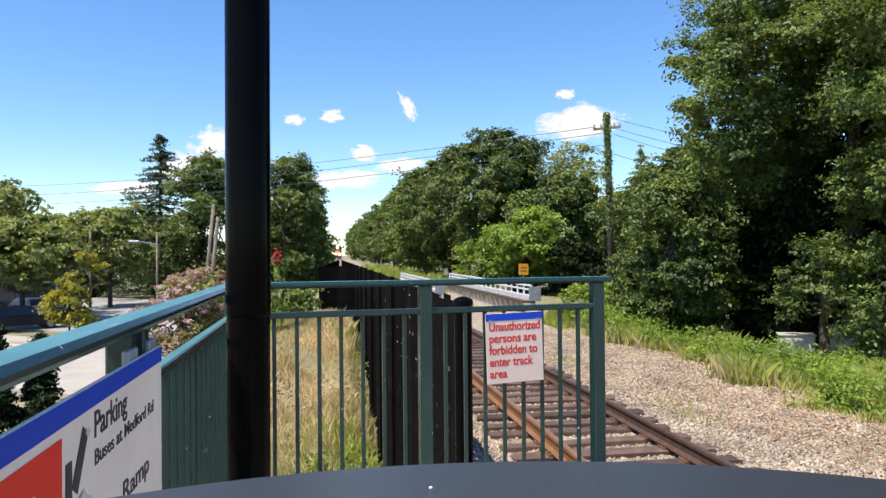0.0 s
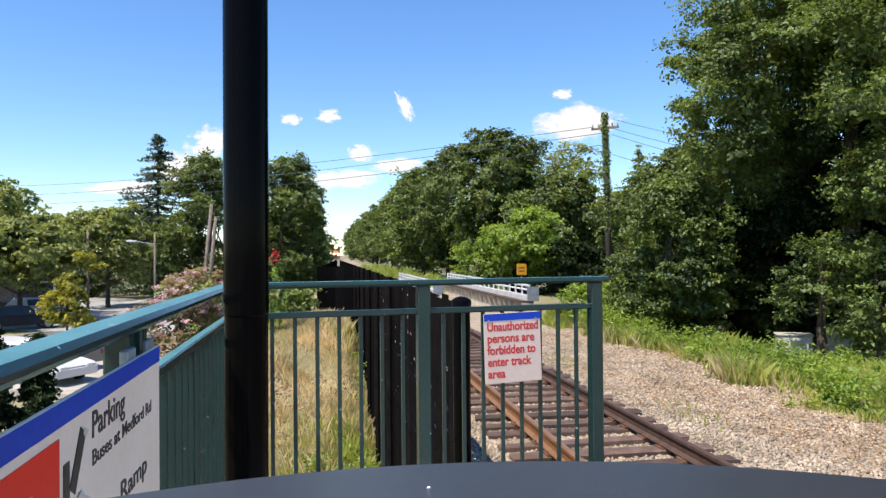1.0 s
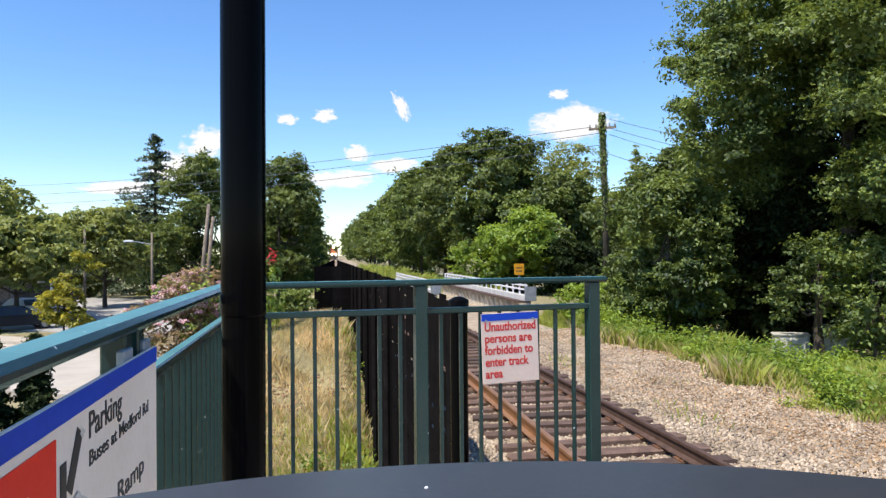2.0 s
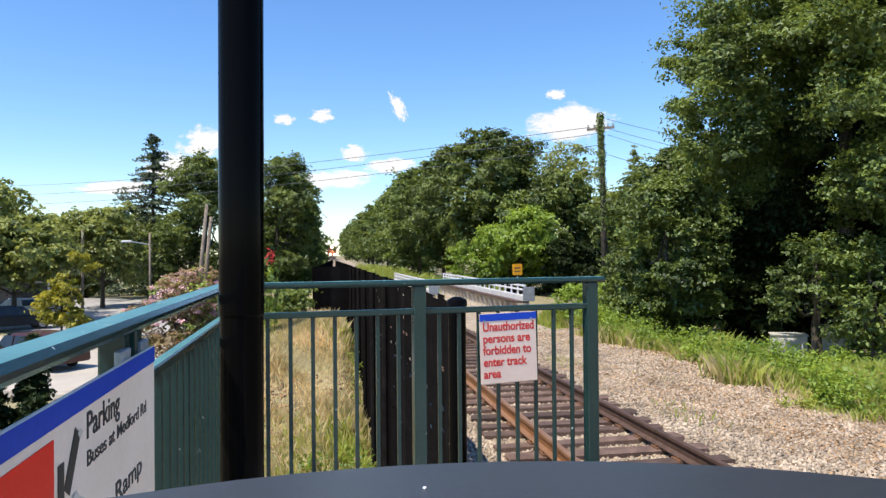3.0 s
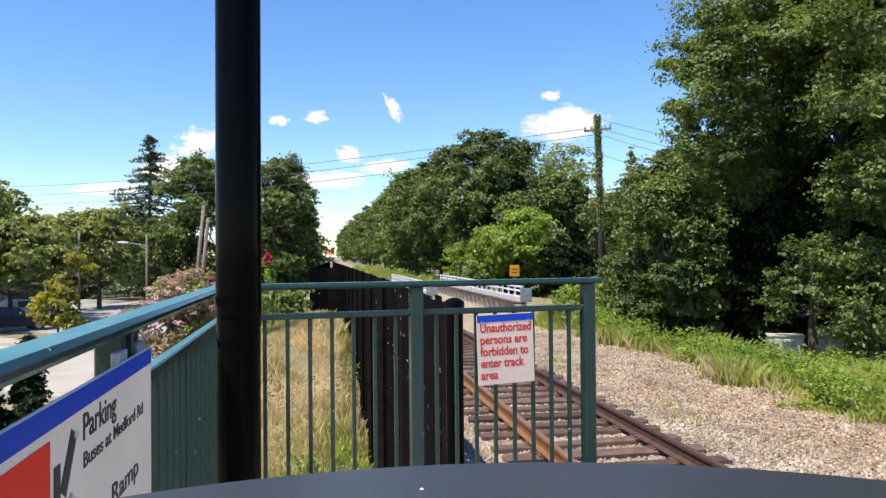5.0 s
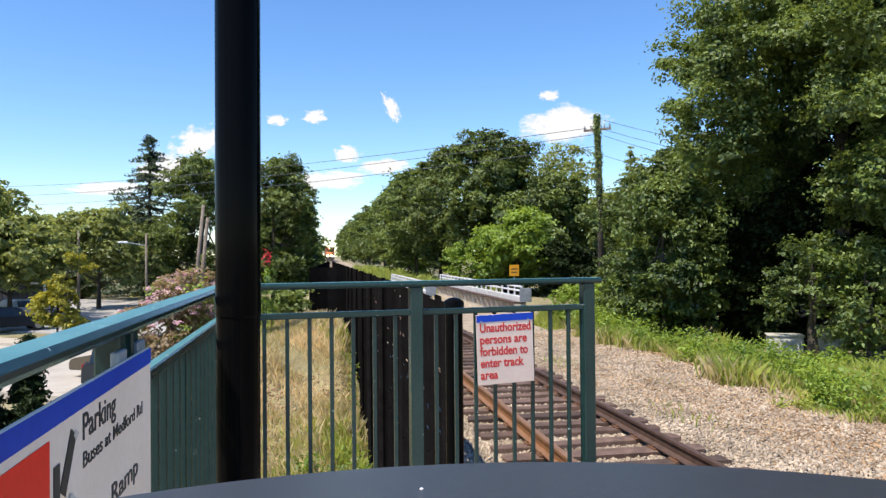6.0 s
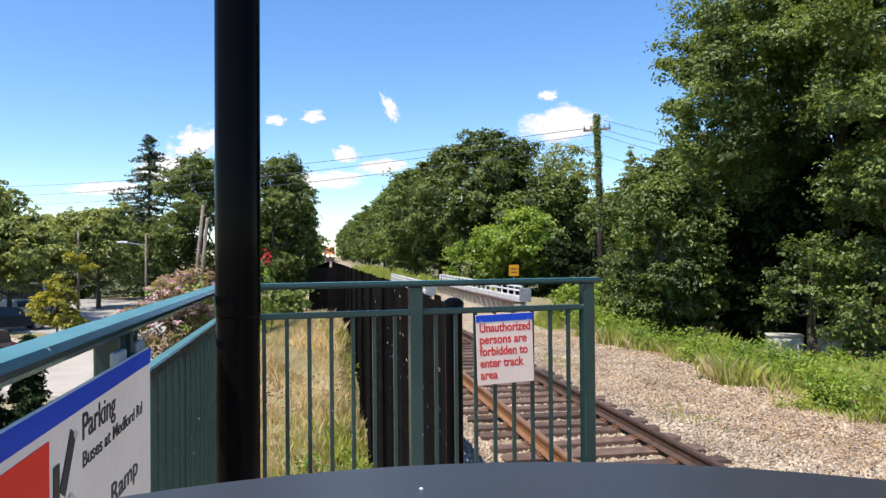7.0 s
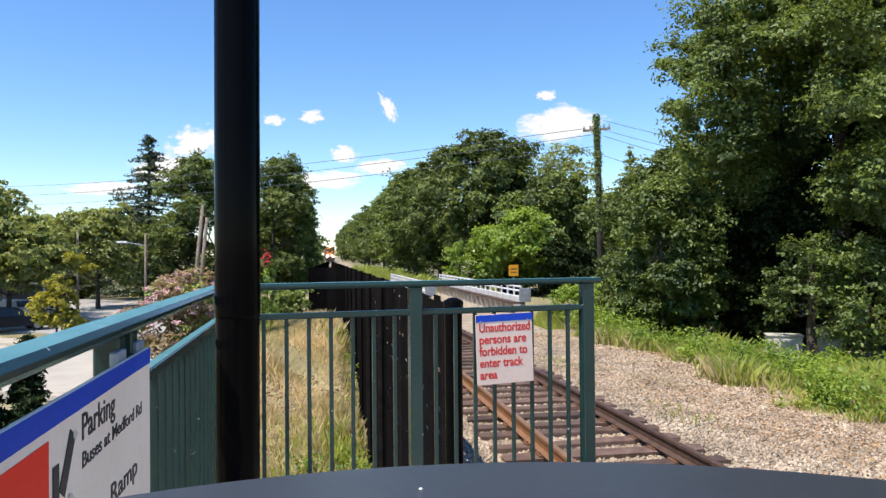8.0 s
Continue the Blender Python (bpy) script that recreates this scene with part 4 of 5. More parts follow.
def leafy_weeds(name, label, spots, material, seed, leaf, per, reach):
    rng = np.random.default_rng(seed)
    at, lean = [], []
    for x, y, h in spots:
        z = float(height(x, y))
        n = int(per * rng.uniform(0.6, 1.4))
        u = rng.random((n, 1))
        at.append(np.array([x, y, z]) + rng.normal(0, 1, (n, 3)) * np.array([reach, reach, 0]) * (0.4 + 0.6 * u) + np.array([0, 0, h]) * u)
        lean.append(np.tile([0, 0, 1.0], (n, 1)))
    ob = quads(name, leaf_quads(rng, np.concatenate(at), leaf, np.concatenate(lean)), material, kind="stuff")
    return tagged(ob, label, "weeds")


rng = np.random.default_rng(211)
leafy_weeds("leafy_weeds", "broad-leaved bright green weeds beside the ballast", [(float(weed_edge(y)) + 0.15 + abs(rng.normal(0, 0.9)), y, rng.uniform(0.3, 0.85)) for y in rng.uniform(8.3, 26, 330)] + [(rng.uniform(7.9, 11.0), y, rng.uniform(0.6, 1.3)) for y in rng.uniform(20.0, 25.0, 90)] + [(rng.uniform(10.6, 13.6), y, rng.uniform(0.25, 0.55)) for y in rng.uniform(14.2, 16.2, 50)] + [(rng.uniform(6.6, 7.6), y, rng.uniform(0.4, 0.8)) for y in rng.uniform(22.5, 25.0, 26)], M_LEAF_LIGHT, 212, 0.10, 46, 0.16)
leafy_weeds("bank_weeds", "green leafy weeds at the foot of the fence", [(rng.uniform(-0.4, 0.8), y, rng.uniform(0.2, 0.6)) for y in rng.uniform(8.8, 12.0, 34)] + [(0.72, y, rng.uniform(0.2, 0.6)) for y in rng.uniform(10, 22, 14)], M_LEAF_LIGHT, 213, 0.08, 40, 0.13)


def stones(name, label, xs, ys, n, size, material, seed, keep=None, flat=0.75):
    """Loose eight-faced stones lying on the bed."""
    rng = np.random.default_rng(seed)
    x, y = rng.uniform(*xs, n), ys[0] + (ys[1] - ys[0]) * rng.random(n) ** 1.5
    if keep is not None:
        ok = keep(x, y, rng)
        x, y = x[ok], y[ok]
    n = len(x)
    s = size * rng.uniform(0.55, 1.5, n)
    c = np.stack([x, y, height(x, y) + s * 0.15], 1)
    a = rng.uniform(0, 2 * np.pi, n)
    u = np.stack([np.cos(a), np.sin(a), rng.normal(0, 0.25, n)], 1) * s[:, None] * rng.uniform(0.7, 1.3, (n, 1))
    v = np.stack([-np.sin(a), np.cos(a), rng.normal(0, 0.25, n)], 1) * s[:, None] * rng.uniform(0.5, 1.0, (n, 1))
    w = np.stack([rng.normal(0, 0.2, n), rng.normal(0, 0.2, n), np.full(n, flat)], 1) * s[:, None]
    p = [c + u, c + v, c - u, c - v]
    co = np.stack(p + [c + w, c - w], 1).reshape(-1, 3)
    f = np.array([(0, 1, 4), (1, 2, 4), (2, 3, 4), (3, 0, 4), (1, 0, 5), (2, 1, 5), (3, 2, 5), (0, 3, 5)])
    faces = (f[None] + 6 * np.arange(n)[:, None, None]).reshape(-1, 3)
    me = bpy.data.meshes.new(name)
    me.vertices.add(len(co)), me.loops.add(faces.size), me.polygons.add(len(faces))
    me.vertices.foreach_set("co", co.astype(np.float32).ravel())
    me.loops.foreach_set("vertex_index", faces.astype(np.int32).ravel())
    me.polygons.foreach_set("loop_start", np.arange(0, faces.size, 3, dtype=np.int32))
    me.update(calc_edges=True)
    me.materials.append(material)
    return tagged(new(name, me), label, "stones", kind="stuff")


stones("ballast", "loose pale grey and tan ballast stones", (1.0, 8.2), (5.2, 28.0), 68000, 0.029, M_STONE, 221)
stones("wood_debris", "tan wood chips and dry litter on the shoulder", (5.0, 9.2), (6.5, 26.0), 52000, 0.036, M_CHIP, 222, lambda x, y, r: (np.sin(x * 1.4 + y * 0.5) * 0.7 + r.normal(0, 0.6, len(x)) + (x - 5.9) * 0.6 > 0.2), 0.25)
blades("dry_weeds", "straw-coloured stalks among the trackside weeds", (7.4, 11.0), (8.0, 30.0), 22000, 0.40, 0.007, M_DRY, 206, lambda x, y, r: x > weed_edge(y) - 0.1 + r.normal(0, 0.25, len(x)))
leafy_weeds("weed_tuft", "low dusty weed tufts in the gravel", [(rng.uniform(7.3, 8.1), rng.uniform(9.9, 10.5), rng.uniform(0.08, 0.2)) for k in range(14)], M_WEED, 214, 0.06, 26, 0.10)
stones("bank_gravel", "stones and litter among the grass", (-3.0, 0.85), (8.5, 16.0), 5000, 0.035, M_CHIP, 223)


def build_canna():
    plant = thing("flowering_plant", "tall plant with scarlet blossom on the bank", "plant", pose(-1.3, 18.5, float(height(-1.3, 18.5))))
    rng = np.random.default_rng(231)
    bm = bmesh.new()
    for k in range(5):
        tube(bm, (rng.normal(0, 0.08), rng.normal(0, 0.08), -0.1), (rng.normal(0, 0.15), rng.normal(0, 0.15), rng.uniform(1.5, 2.0)), 0.014, 0.007, 5)
    part("stems", bm, M_LEAF, plant)
    at = np.stack([rng.normal(0, 0.16, 120), rng.normal(0, 0.16, 120), rng.uniform(0.1, 1.6, 120)], 1)
    quads("leaves", leaf_quads(rng, at, 0.22, np.tile([0, 0, 0.6], (120, 1)), 0.4), M_LEAF_LIGHT, plant)
    at = np.stack([rng.normal(0, 0.07, 34), rng.normal(0, 0.07, 34), rng.normal(1.9, 0.10, 34)], 1)
    quads("blossom", leaf_quads(rng, at, 0.09, np.tile([0, 0, 0.6], (34, 1))), M_SCARLET, plant)


build_canna()
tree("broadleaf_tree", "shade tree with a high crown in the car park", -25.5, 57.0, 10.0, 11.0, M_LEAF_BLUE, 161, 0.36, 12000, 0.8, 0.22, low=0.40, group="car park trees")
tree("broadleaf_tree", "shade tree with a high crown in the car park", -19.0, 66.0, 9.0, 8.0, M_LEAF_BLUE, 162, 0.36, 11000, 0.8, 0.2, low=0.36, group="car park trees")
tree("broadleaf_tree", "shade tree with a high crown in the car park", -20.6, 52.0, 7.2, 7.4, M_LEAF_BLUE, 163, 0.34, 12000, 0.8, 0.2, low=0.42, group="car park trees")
# unseen tree left of the view, added to shade the car park
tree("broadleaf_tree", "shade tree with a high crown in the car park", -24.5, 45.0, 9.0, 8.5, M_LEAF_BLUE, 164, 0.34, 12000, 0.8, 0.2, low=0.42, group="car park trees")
# Leaf colour carries the shade of the crowns above
tree("shrub", "undergrowth beneath the trees, shade put into its leaf colour", 14.4, 20.0, 4.6, 4.6, M_LEAF_DEEP, 171, 0.15, 13000, 0.5, 0.06, low=0.05, category="shrub", group="undergrowth", core=0.8)
tree("shrub", "undergrowth beneath the trees, shade put into its leaf colour", 13.4, 22.0, 4.4, 4.2, M_LEAF_DEEP, 172, 0.15, 13000, 0.5, 0.06, low=0.05, category="shrub", group="undergrowth", core=0.8)
tree("shrub", "undergrowth beneath the trees, shade put into its leaf colour", 18.6, 17.5, 5.0, 5.0, M_LEAF_DEEP, 173, 0.17, 12000, 0.5, 0.06, low=0.05, category="shrub", group="undergrowth", core=0.8)


# ---- poles, wires and small fixtures ----
def cable(bm, a, b, sag, r, n=14):
    """One hanging wire as a single swept tube."""
    a, b = Vector(a), Vector(b)
    across = (b - a).cross(Vector((0, 0, 1))).normalized()
    rings = []
    for i in range(n + 1):
        p = a.lerp(b, i / n) - Vector((0, 0, sag * 4 * (i / n) * (1 - i / n)))
        rings.append([bm.verts.new(p + across * r * math.cos(k * math.pi / 2) + Vector((0, 0, r * math.sin(k * math.pi / 2)))) for k in range(4)])
    for p, q in zip(rings, rings[1:]):
        for k in range(4):
            bm.faces.new((p[k], p[(k + 1) % 4], q[(k + 1) % 4], q[k]))


def build_utility_pole():
    x, y = 13.35, 32.0
    z = float(height(x, y))
    pole = thing("utility_pole", "weathered wooden utility pole wrapped in ivy", "utility pole", pose(x, y, z, 0, -1.2, 0))
    h = 8.8 - z
    bm = bmesh.new()
    tube(bm, (0, 0, -0.5), (0, 0, h), 0.16, 0.11, 12)
    part("shaft", bm, M_BARK, pole, smooth=True)
    bm = bmesh.new()
    box(bm, (-0.65, -0.05, h - 0.61), (0.65, 0.05, h - 0.51), pose(0, 0, 0, 0, 0, -35))
    part("crossarm", bm, M_POLE, pole)
    for d in (-0.6, -0.3, 0.35, 0.6):
        bm = bmesh.new()
        lathe(bm, [(0.03, h - 0.50), (0.05, h - 0.44), (0.03, h - 0.40), (0.045, h - 0.36), (0.01, h - 0.33)], 10, (d * math.cos(radians(35)), -d * math.sin(radians(35))))
        part("insulator", bm, M_GREY, pole)
    rng = np.random.default_rng(301)
    n = 2600
    u = rng.random(n)
    zz = h * (0.42 + 0.60 * u)
    a = rng.uniform(0, 2 * np.pi, n)
    r = 0.12 + np.abs(rng.normal(0, 0.06, n)) * (0.5 + 0.5 * np.sin(zz * 2.3) ** 2)
    at = np.stack([r * np.cos(a), r * np.sin(a), zz], 1)
    quads("ivy", leaf_quads(rng, at, 0.10, np.stack([np.cos(a), np.sin(a), np.full(n, 0.5)], 1)), M_LEAF_DARK, pole)
    lines = thing("overhead_wires", "thin dark overhead wires from the utility pole", "wires")
    for dx, up, lz in ((-0.5, 8.32, 11.2), (0.1, 8.0, 10.0), (0.5, 7.45, 8.9)):
        bm = bmesh.new()
        cable(bm, (13.0 + dx * 0.6, 32.0 - dx * 0.4, up), (-50, 94, lz), 1.15, 0.014)
        part("wire", bm, M_WIRE, lines)
    for up, lz in ((8.7, 5.6), (8.25, 5.0), (7.95, 4.4), (7.0, 3.6)):
        bm = bmesh.new()
        cable(bm, (13.5, 32.0, up), (22, 25.0, lz), 0.25, 0.012, 8)
        part("wire", bm, M_WIRE, lines)
    far = thing("utility_pole", "wooden utility pole at the far end of the wires", "utility pole", pose(-50, 94, float(height(-50, 94))))
    bm = bmesh.new()
    tube(bm, (0, 0, -0.5), (0, 0, 15), 0.18, 0.12, 10)
    part("shaft", bm, M_POLE, far)


build_utility_pole()


def build_roadside_poles():
    for x, y, top, lean, label in ((-8.75, 55.0, 6.2, 5.5, "bare leaning wooden pole beside the road"), (-8.45, 55.6, 5.3, 5.5, "bare leaning wooden pole beside the road")):
        z = float(height(x, y))
        pole = thing("wooden_pole", label, "pole", pose(x - 0.2, y, z, 0, lean, 0), "wooden poles")
        bm = bmesh.new()
        tube(bm, (-0.35, 0, -0.4), (-0.35, 0, top - z), 0.16, 0.12, 12)
        part("shaft", bm, M_POLE, pole, smooth=True)
    for x, y, top, arm in ((-17.2, 55.0, 4.3, 0), (-12.55, 55.0, 4.1, -1.7)):
        z = float(height(x, y))
        lamp = thing("street_lamp", "slim grey street lamp pole" + (" with a bracket arm" if arm else ""), "street lamp", pose(x, y, z), "street lamps")
        bm = bmesh.new()
        tube(bm, (0, 0, -0.2), (0, 0, top - z), 0.10, 0.065, 10)
        part("shaft", bm, M_POLE, lamp, smooth=True)
        if arm:
            bm = bmesh.new()
            tube(bm, (0, 0, top - z - 0.9), (arm * 0.8, 0, top - z - 0.65), 0.04, 0.03, 6)
            part("arm", bm, M_GREY, lamp)
            bm = bmesh.new()
            box(bm, (arm * 1.15, -0.14, top - z - 0.72), (arm * 0.75, 0.14, top - z - 0.58), bevel=0.03)
            part("lamp_head", bm, M_PAINTED, lamp)
    for x, y in ((-18.4, 52.0),):
        z = float(height(x, y)) + 0.1
        lamp = thing("street_lamp", "short pale lamp post with a flat double head", "street lamp", pose(x, y, z), "car park lamps")
        bm = bmesh.new()
        box(bm, (-0.06, -0.06, -0.2), (0.06, 0.06, 2.6), bevel=0.01)
        part("shaft", bm, M_PAINTED, lamp)
        bm = bmesh.new()
        box(bm, (-0.85, -0.16, 2.6), (0.12, 0.16, 2.72), bevel=0.02)
        part("lamp_head", bm, M_PAINTED, lamp)


build_roadside_poles()


M_CABINET = surface("faded_cabinet_paint", (0.34, 0.34, 0.30), (0.56, 0.55, 0.50), 0.7, 4, 40, 0.2)


def build_small_fixtures():
    sign = thing("track_sign", "small orange-yellow railway sign on a thin post", "sign", pose(10.67, 38.0, float(height(10.67, 38.0))))
    up = 1.10 - float(height(10.67, 38.0))
    bm = bmesh.new()
    box(bm, (-0.03, 0.01, -0.3), (0.03, 0.05, up + 0.6))
    part("post", bm, M_GREY, sign)
    bm = bmesh.new()
    box(bm, (-0.28, -0.012, up), (0.28, 0.01, up + 0.62), bevel=0.004)
    part("panel", bm, M_YELLOW, sign)
    for z in (0.18, 0.36):
        bm = bmesh.new()
        box(bm, (-0.17, -0.016, up + z), (0.17, -0.012, up + z + 0.06))
        part("dark_bar", bm, M_LOCO_DARK, sign)
    for x, y, w, d, h, label in ((12.85, 17.9, 0.9, 0.5, 0.5, "low pale metal equipment cabinet in the weeds"), (13.62, 17.1, 0.62, 0.5, 0.80, "pale metal equipment cabinet in the weeds")):
        box_thing = thing("equipment_cabinet", label, "cabinet", pose(x, y, float(height(x, y)), 0, 0, -28), "equipment cabinets")
        bm = bmesh.new()
        box(bm, (-w / 2, -d / 2, -0.1), (w / 2, d / 2, h), bevel=0.015)
        part("body", bm, M_CABINET, box_thing)
        bm = bmesh.new()
        box(bm, (-w / 2 - 0.03, -d / 2 - 0.03, h), (w / 2 + 0.03, d / 2 + 0.03, h + 0.05), bevel=0.012)
        part("lid", bm, M_CABINET, box_thing)
        bm = bmesh.new()
        box(bm, (-w / 2 + 0.05, -d / 2 - 0.012, 0.08), (w / 2 - 0.05, -d / 2 - 0.002, h - 0.07), bevel=0.004)
        door = part("door", bm, M_CABINET, box_thing)
        bm = bmesh.new()
        box(bm, (w / 2 - 0.12, -d / 2 - 0.04, h * 0.45), (w / 2 - 0.09, -d / 2 - 0.012, h * 0.6))
        part("handle", bm, M_GREY, door)
    z = float(height(13.75, 17.9))
    case = thing("signal_box", "small dark blue-grey signal box on a post", "signal box", pose(13.75, 17.9, z, 0, 0, -28))
    bm = bmesh.new()
    box(bm, (-0.04, -0.04, -0.2), (0.04, 0.04, 0.75 - z))
    part("post", bm, M_GREY, case)
    bm = bmesh.new()
    box(bm, (-0.30, -0.16, 0.56 - z), (0.30, 0.16, 0.80 - z), bevel=0.02)
    part("case", bm, M_LID, case)
    block = thing("marker_block", "small pale concrete marker block in the grass", "block", pose(-0.42, 19.4, float(height(-0.42, 19.4))))
    bm = bmesh.new()
    box(bm, (-0.14, -0.12, -0.2), (0.14, 0.12, 0.26), bevel=0.02)
    part("block", bm, M_CONCRETE, block)


build_small_fixtures()


def build_shop():
    """Low dark building that stands in for shaded foliage at the edge of the car park."""
    x, y = -33.5, 76.0
    z = float(height(x, y))
    shop = thing("shop_building", "low dark building standing in for shaded foliage, pale canopy edge", "building", pose(x, y, z, 0, 0, -20))
    bm = bmesh.new()
    box(bm, (-7, 0, -0.3), (4.2, 8, 3.4), bevel=0.03)
    part("wall", bm, M_LOCO_DARK, shop)
    bm = bmesh.new()
    box(bm, (-7.4, -1.6, 3.1), (4.6, 8.4, 3.55), bevel=0.04)
    part("roof", bm, M_LOCO_DARK, shop)
    bm = bmesh.new()
    box(bm, (-7.4, -1.68, 3.2), (4.6, -1.6, 3.42))
    part("fascia", bm, M_PAINTED, shop, "pale canopy edge")
    for k in range(4):
        bm = bmesh.new()
        box(bm, (-6.2 + k * 2.6, -0.05, 0.5), (-4.3 + k * 2.6, 0.0, 2.3))
        part("window", bm, M_GLASS, shop)


build_shop()


# ---- vehicles ----
def paint(name, colour, rough=0.25):
    return surface(name, tuple(0.9 * c for c in colour), colour, rough, 1.5, 60, 0.0)


P_GREY, P_WHITE, P_MAROON, P_SILVER, P_NAVY, P_BROWN = (paint("car_paint_" + n, c) for n, c in (
    ("grey", (0.20, 0.19, 0.17)), ("white", (0.72, 0.72, 0.72)), ("maroon", (0.06, 0.015, 0.015)), ("silver", (0.5, 0.51, 0.52)), ("navy", (0.015, 0.02, 0.03)), ("brown", (0.09, 0.07, 0.05))))
M_TAIL = surface("tail_lamp_red", (0.16, 0.006, 0.006), (0.22, 0.012, 0.012), 0.2, 5, 60, 0)
M_HEAD = surface("head_lamp_clear", (0.7, 0.7, 0.7), (0.8, 0.8, 0.8), 0.1, 5, 60, 0)


def car(name, label, colour, length=4.7, wide=1.8, tall=1.45, tail=0.0, m=None, group="cars on the road"):
    """A car, nose towards own +x, standing on z = 0. tail: how upright the rear is (0 saloon, 1 estate)."""
    c = thing(name, label, "car", m, group)
    hl, hw = length / 2, wide / 2

    def shell(profile, w0, w1):
        """Side outline given as (x, z) from the front low corner round; narrowed towards its top."""
        bm = bmesh.new()
        zs = [q[1] for q in profile]
        z0, z1 = min(zs), max(zs)
        sides = []
        for sgn in (-1, 1):
            sides.append([bm.verts.new((x, sgn * (w0 + (w1 - w0) * (z - z0) / (z1 - z0)), z)) for x, z in profile])
        n = len(profile)
        bm.faces.new(sides[0]), bm.faces.new(list(reversed(sides[1])))
        for i in range(n):
            bm.faces.new((sides[0][i], sides[1][i], sides[1][(i + 1) % n], sides[0][(i + 1) % n]))
        bmesh.ops.recalc_face_normals(bm, faces=bm.faces)
        bmesh.ops.bevel(bm, geom=list(bm.edges), offset=0.05, segments=2, affect="EDGES")
        return bm

    belt = tall * 0.62
    part("body", shell([(hl, 0.28), (hl, belt * 0.66), (hl - 0.18, belt * 0.78), (hl * 0.42, belt), (-hl + 0.12, belt * 1.02), (-hl, belt * 0.85), (-hl, 0.30)], hw, hw * 0.97), colour, c, smooth=False)
    rear = -hl + 0.25 + (1 - tail) * 0.75
    cabin = part("cabin", shell([(hl * 0.46, belt - 0.04), (hl * 0.12, tall - 0.06), (hl * 0.02, tall), (rear + 0.45 - 0.25 * tail, tall), (rear + 0.25 - 0.2 * tail, tall - 0.05), (rear - 0.35 * (1 - tail), belt - 0.04)], hw * 0.93, hw * 0.74), colour, c)
    for sgn in (-1, 1):
        for x0, x1 in ((hl * 0.27, -0.02), (-0.10, rear + 0.32 - 0.2 * tail)):
            bm = bmesh.new()
            lo, hi = belt + 0.02, tall - 0.10
            y0, y1 = sgn * hw * 0.935, sgn * hw * 0.80
            vs = [bm.verts.new(p) for p in ((x0 + (0.18 if x0 > 0 else 0), y0, lo), (x0 - (0.10 if x0 > 0 else 0), y1, hi), (x1, y1, hi), (x1, y0, lo))]
            bm.faces.new(vs)
            got = bmesh.ops.extrude_face_region(bm, geom=list(bm.faces))
            bmesh.ops.translate(bm, vec=(0, sgn * 0.012, 0), verts=[v for v in got["geom"] if isinstance(v, bmesh.types.BMVert)])
            part("side_window", bm, M_GLASS, cabin)
    bm = bmesh.new()
    box(bm, (-0.012, -hw * 0.72, 0), (0.012, hw * 0.72, math.hypot(hl * 0.34, tall - belt) - 0.16))
    w = part("windscreen", bm, M_GLASS, cabin)
    w.matrix_basis = Matrix.Translation((hl * 0.46 - 0.01, 0, belt + 0.05)) @ pose(0, 0, 0, 0, -math.degrees(math.atan2(hl * 0.34, tall - belt)), 0)
    wheel = bmesh.new()
    tube(wheel, (0, -0.11, 0), (0, 0.11, 0), 0.33, 0.33, 24)
    bmesh.ops.bevel(wheel, geom=[e for e in wheel.edges if abs(e.verts[0].co.y - e.verts[1].co.y) < 0.01], offset=0.03, segments=2, affect="EDGES")
    tyre_mesh = mesh_of("tyre", wheel, M_TYRE)
    rim = bmesh.new()
    tube(rim, (0, -0.118, 0), (0, 0.118, 0), 0.21, 0.21, 16)
    rim_mesh = mesh_of("rim", rim, M_CHROME)
    for x in (hl * 0.61, -hl * 0.57):
        for sgn in (-1, 1):
            t = new("wheel", tyre_mesh)
            t.parent = c
            t.matrix_basis = pose(x, sgn * (hw - 0.10), 0.33)
            r = new("rim", rim_mesh)
            r.parent = t
    for sgn in (-1, 1):
        bm = bmesh.new()
        box(bm, (hl - 0.12, sgn * hw * 0.60 - 0.16, belt * 0.58), (hl + 0.012, sgn * hw * 0.60 + 0.16, belt * 0.74), bevel=0.02)
        part("headlight", bm, M_HEAD, c)
        bm = bmesh.new()
        box(bm, (-hl - 0.012, sgn * hw * 0.80 - 0.12, belt * 0.66), (-hl + 0.12, sgn * hw * 0.80 + 0.12, belt * (0.86 + 0.12 * tail)), bevel=0.02)
        part("tail_light", bm, M_TAIL, c)
    return c


CARS = [
    # thing, lane across the road, own x of its middle at a time, that time, metres a second along own x
    (car("saloon_car", "grey saloon car driving along the road", P_GREY), -0.6, -9.0, 0.8, -10.5),
    (car("estate_car", "white estate car driving along the road", P_WHITE, 4.7, 1.85, 1.5, 1.0), -3.0, -7.3, 1.2, 10.0),
    (car("estate_car", "dark maroon estate car driving along the road", P_MAROON, 4.7, 1.85, 1.5, 1.0), -0.6, -9.9, 2.8, -8.5),
    (car("saloon_car", "silver saloon car driving along the road", P_SILVER), -3.0, -7.2, 3.8, 12.0),
    (car("estate_car", "dark navy estate car driving along the road", P_NAVY, 4.8, 1.9, 1.6, 1.0), -3.0, -5.9, 5.8, 8.5),
    (car("estate_car", "dull brown estate car driving along the road", P_BROWN, 5.0, 1.9, 1.5, 1.0), -0.6, -7.4, 6.1, -8.6),
]
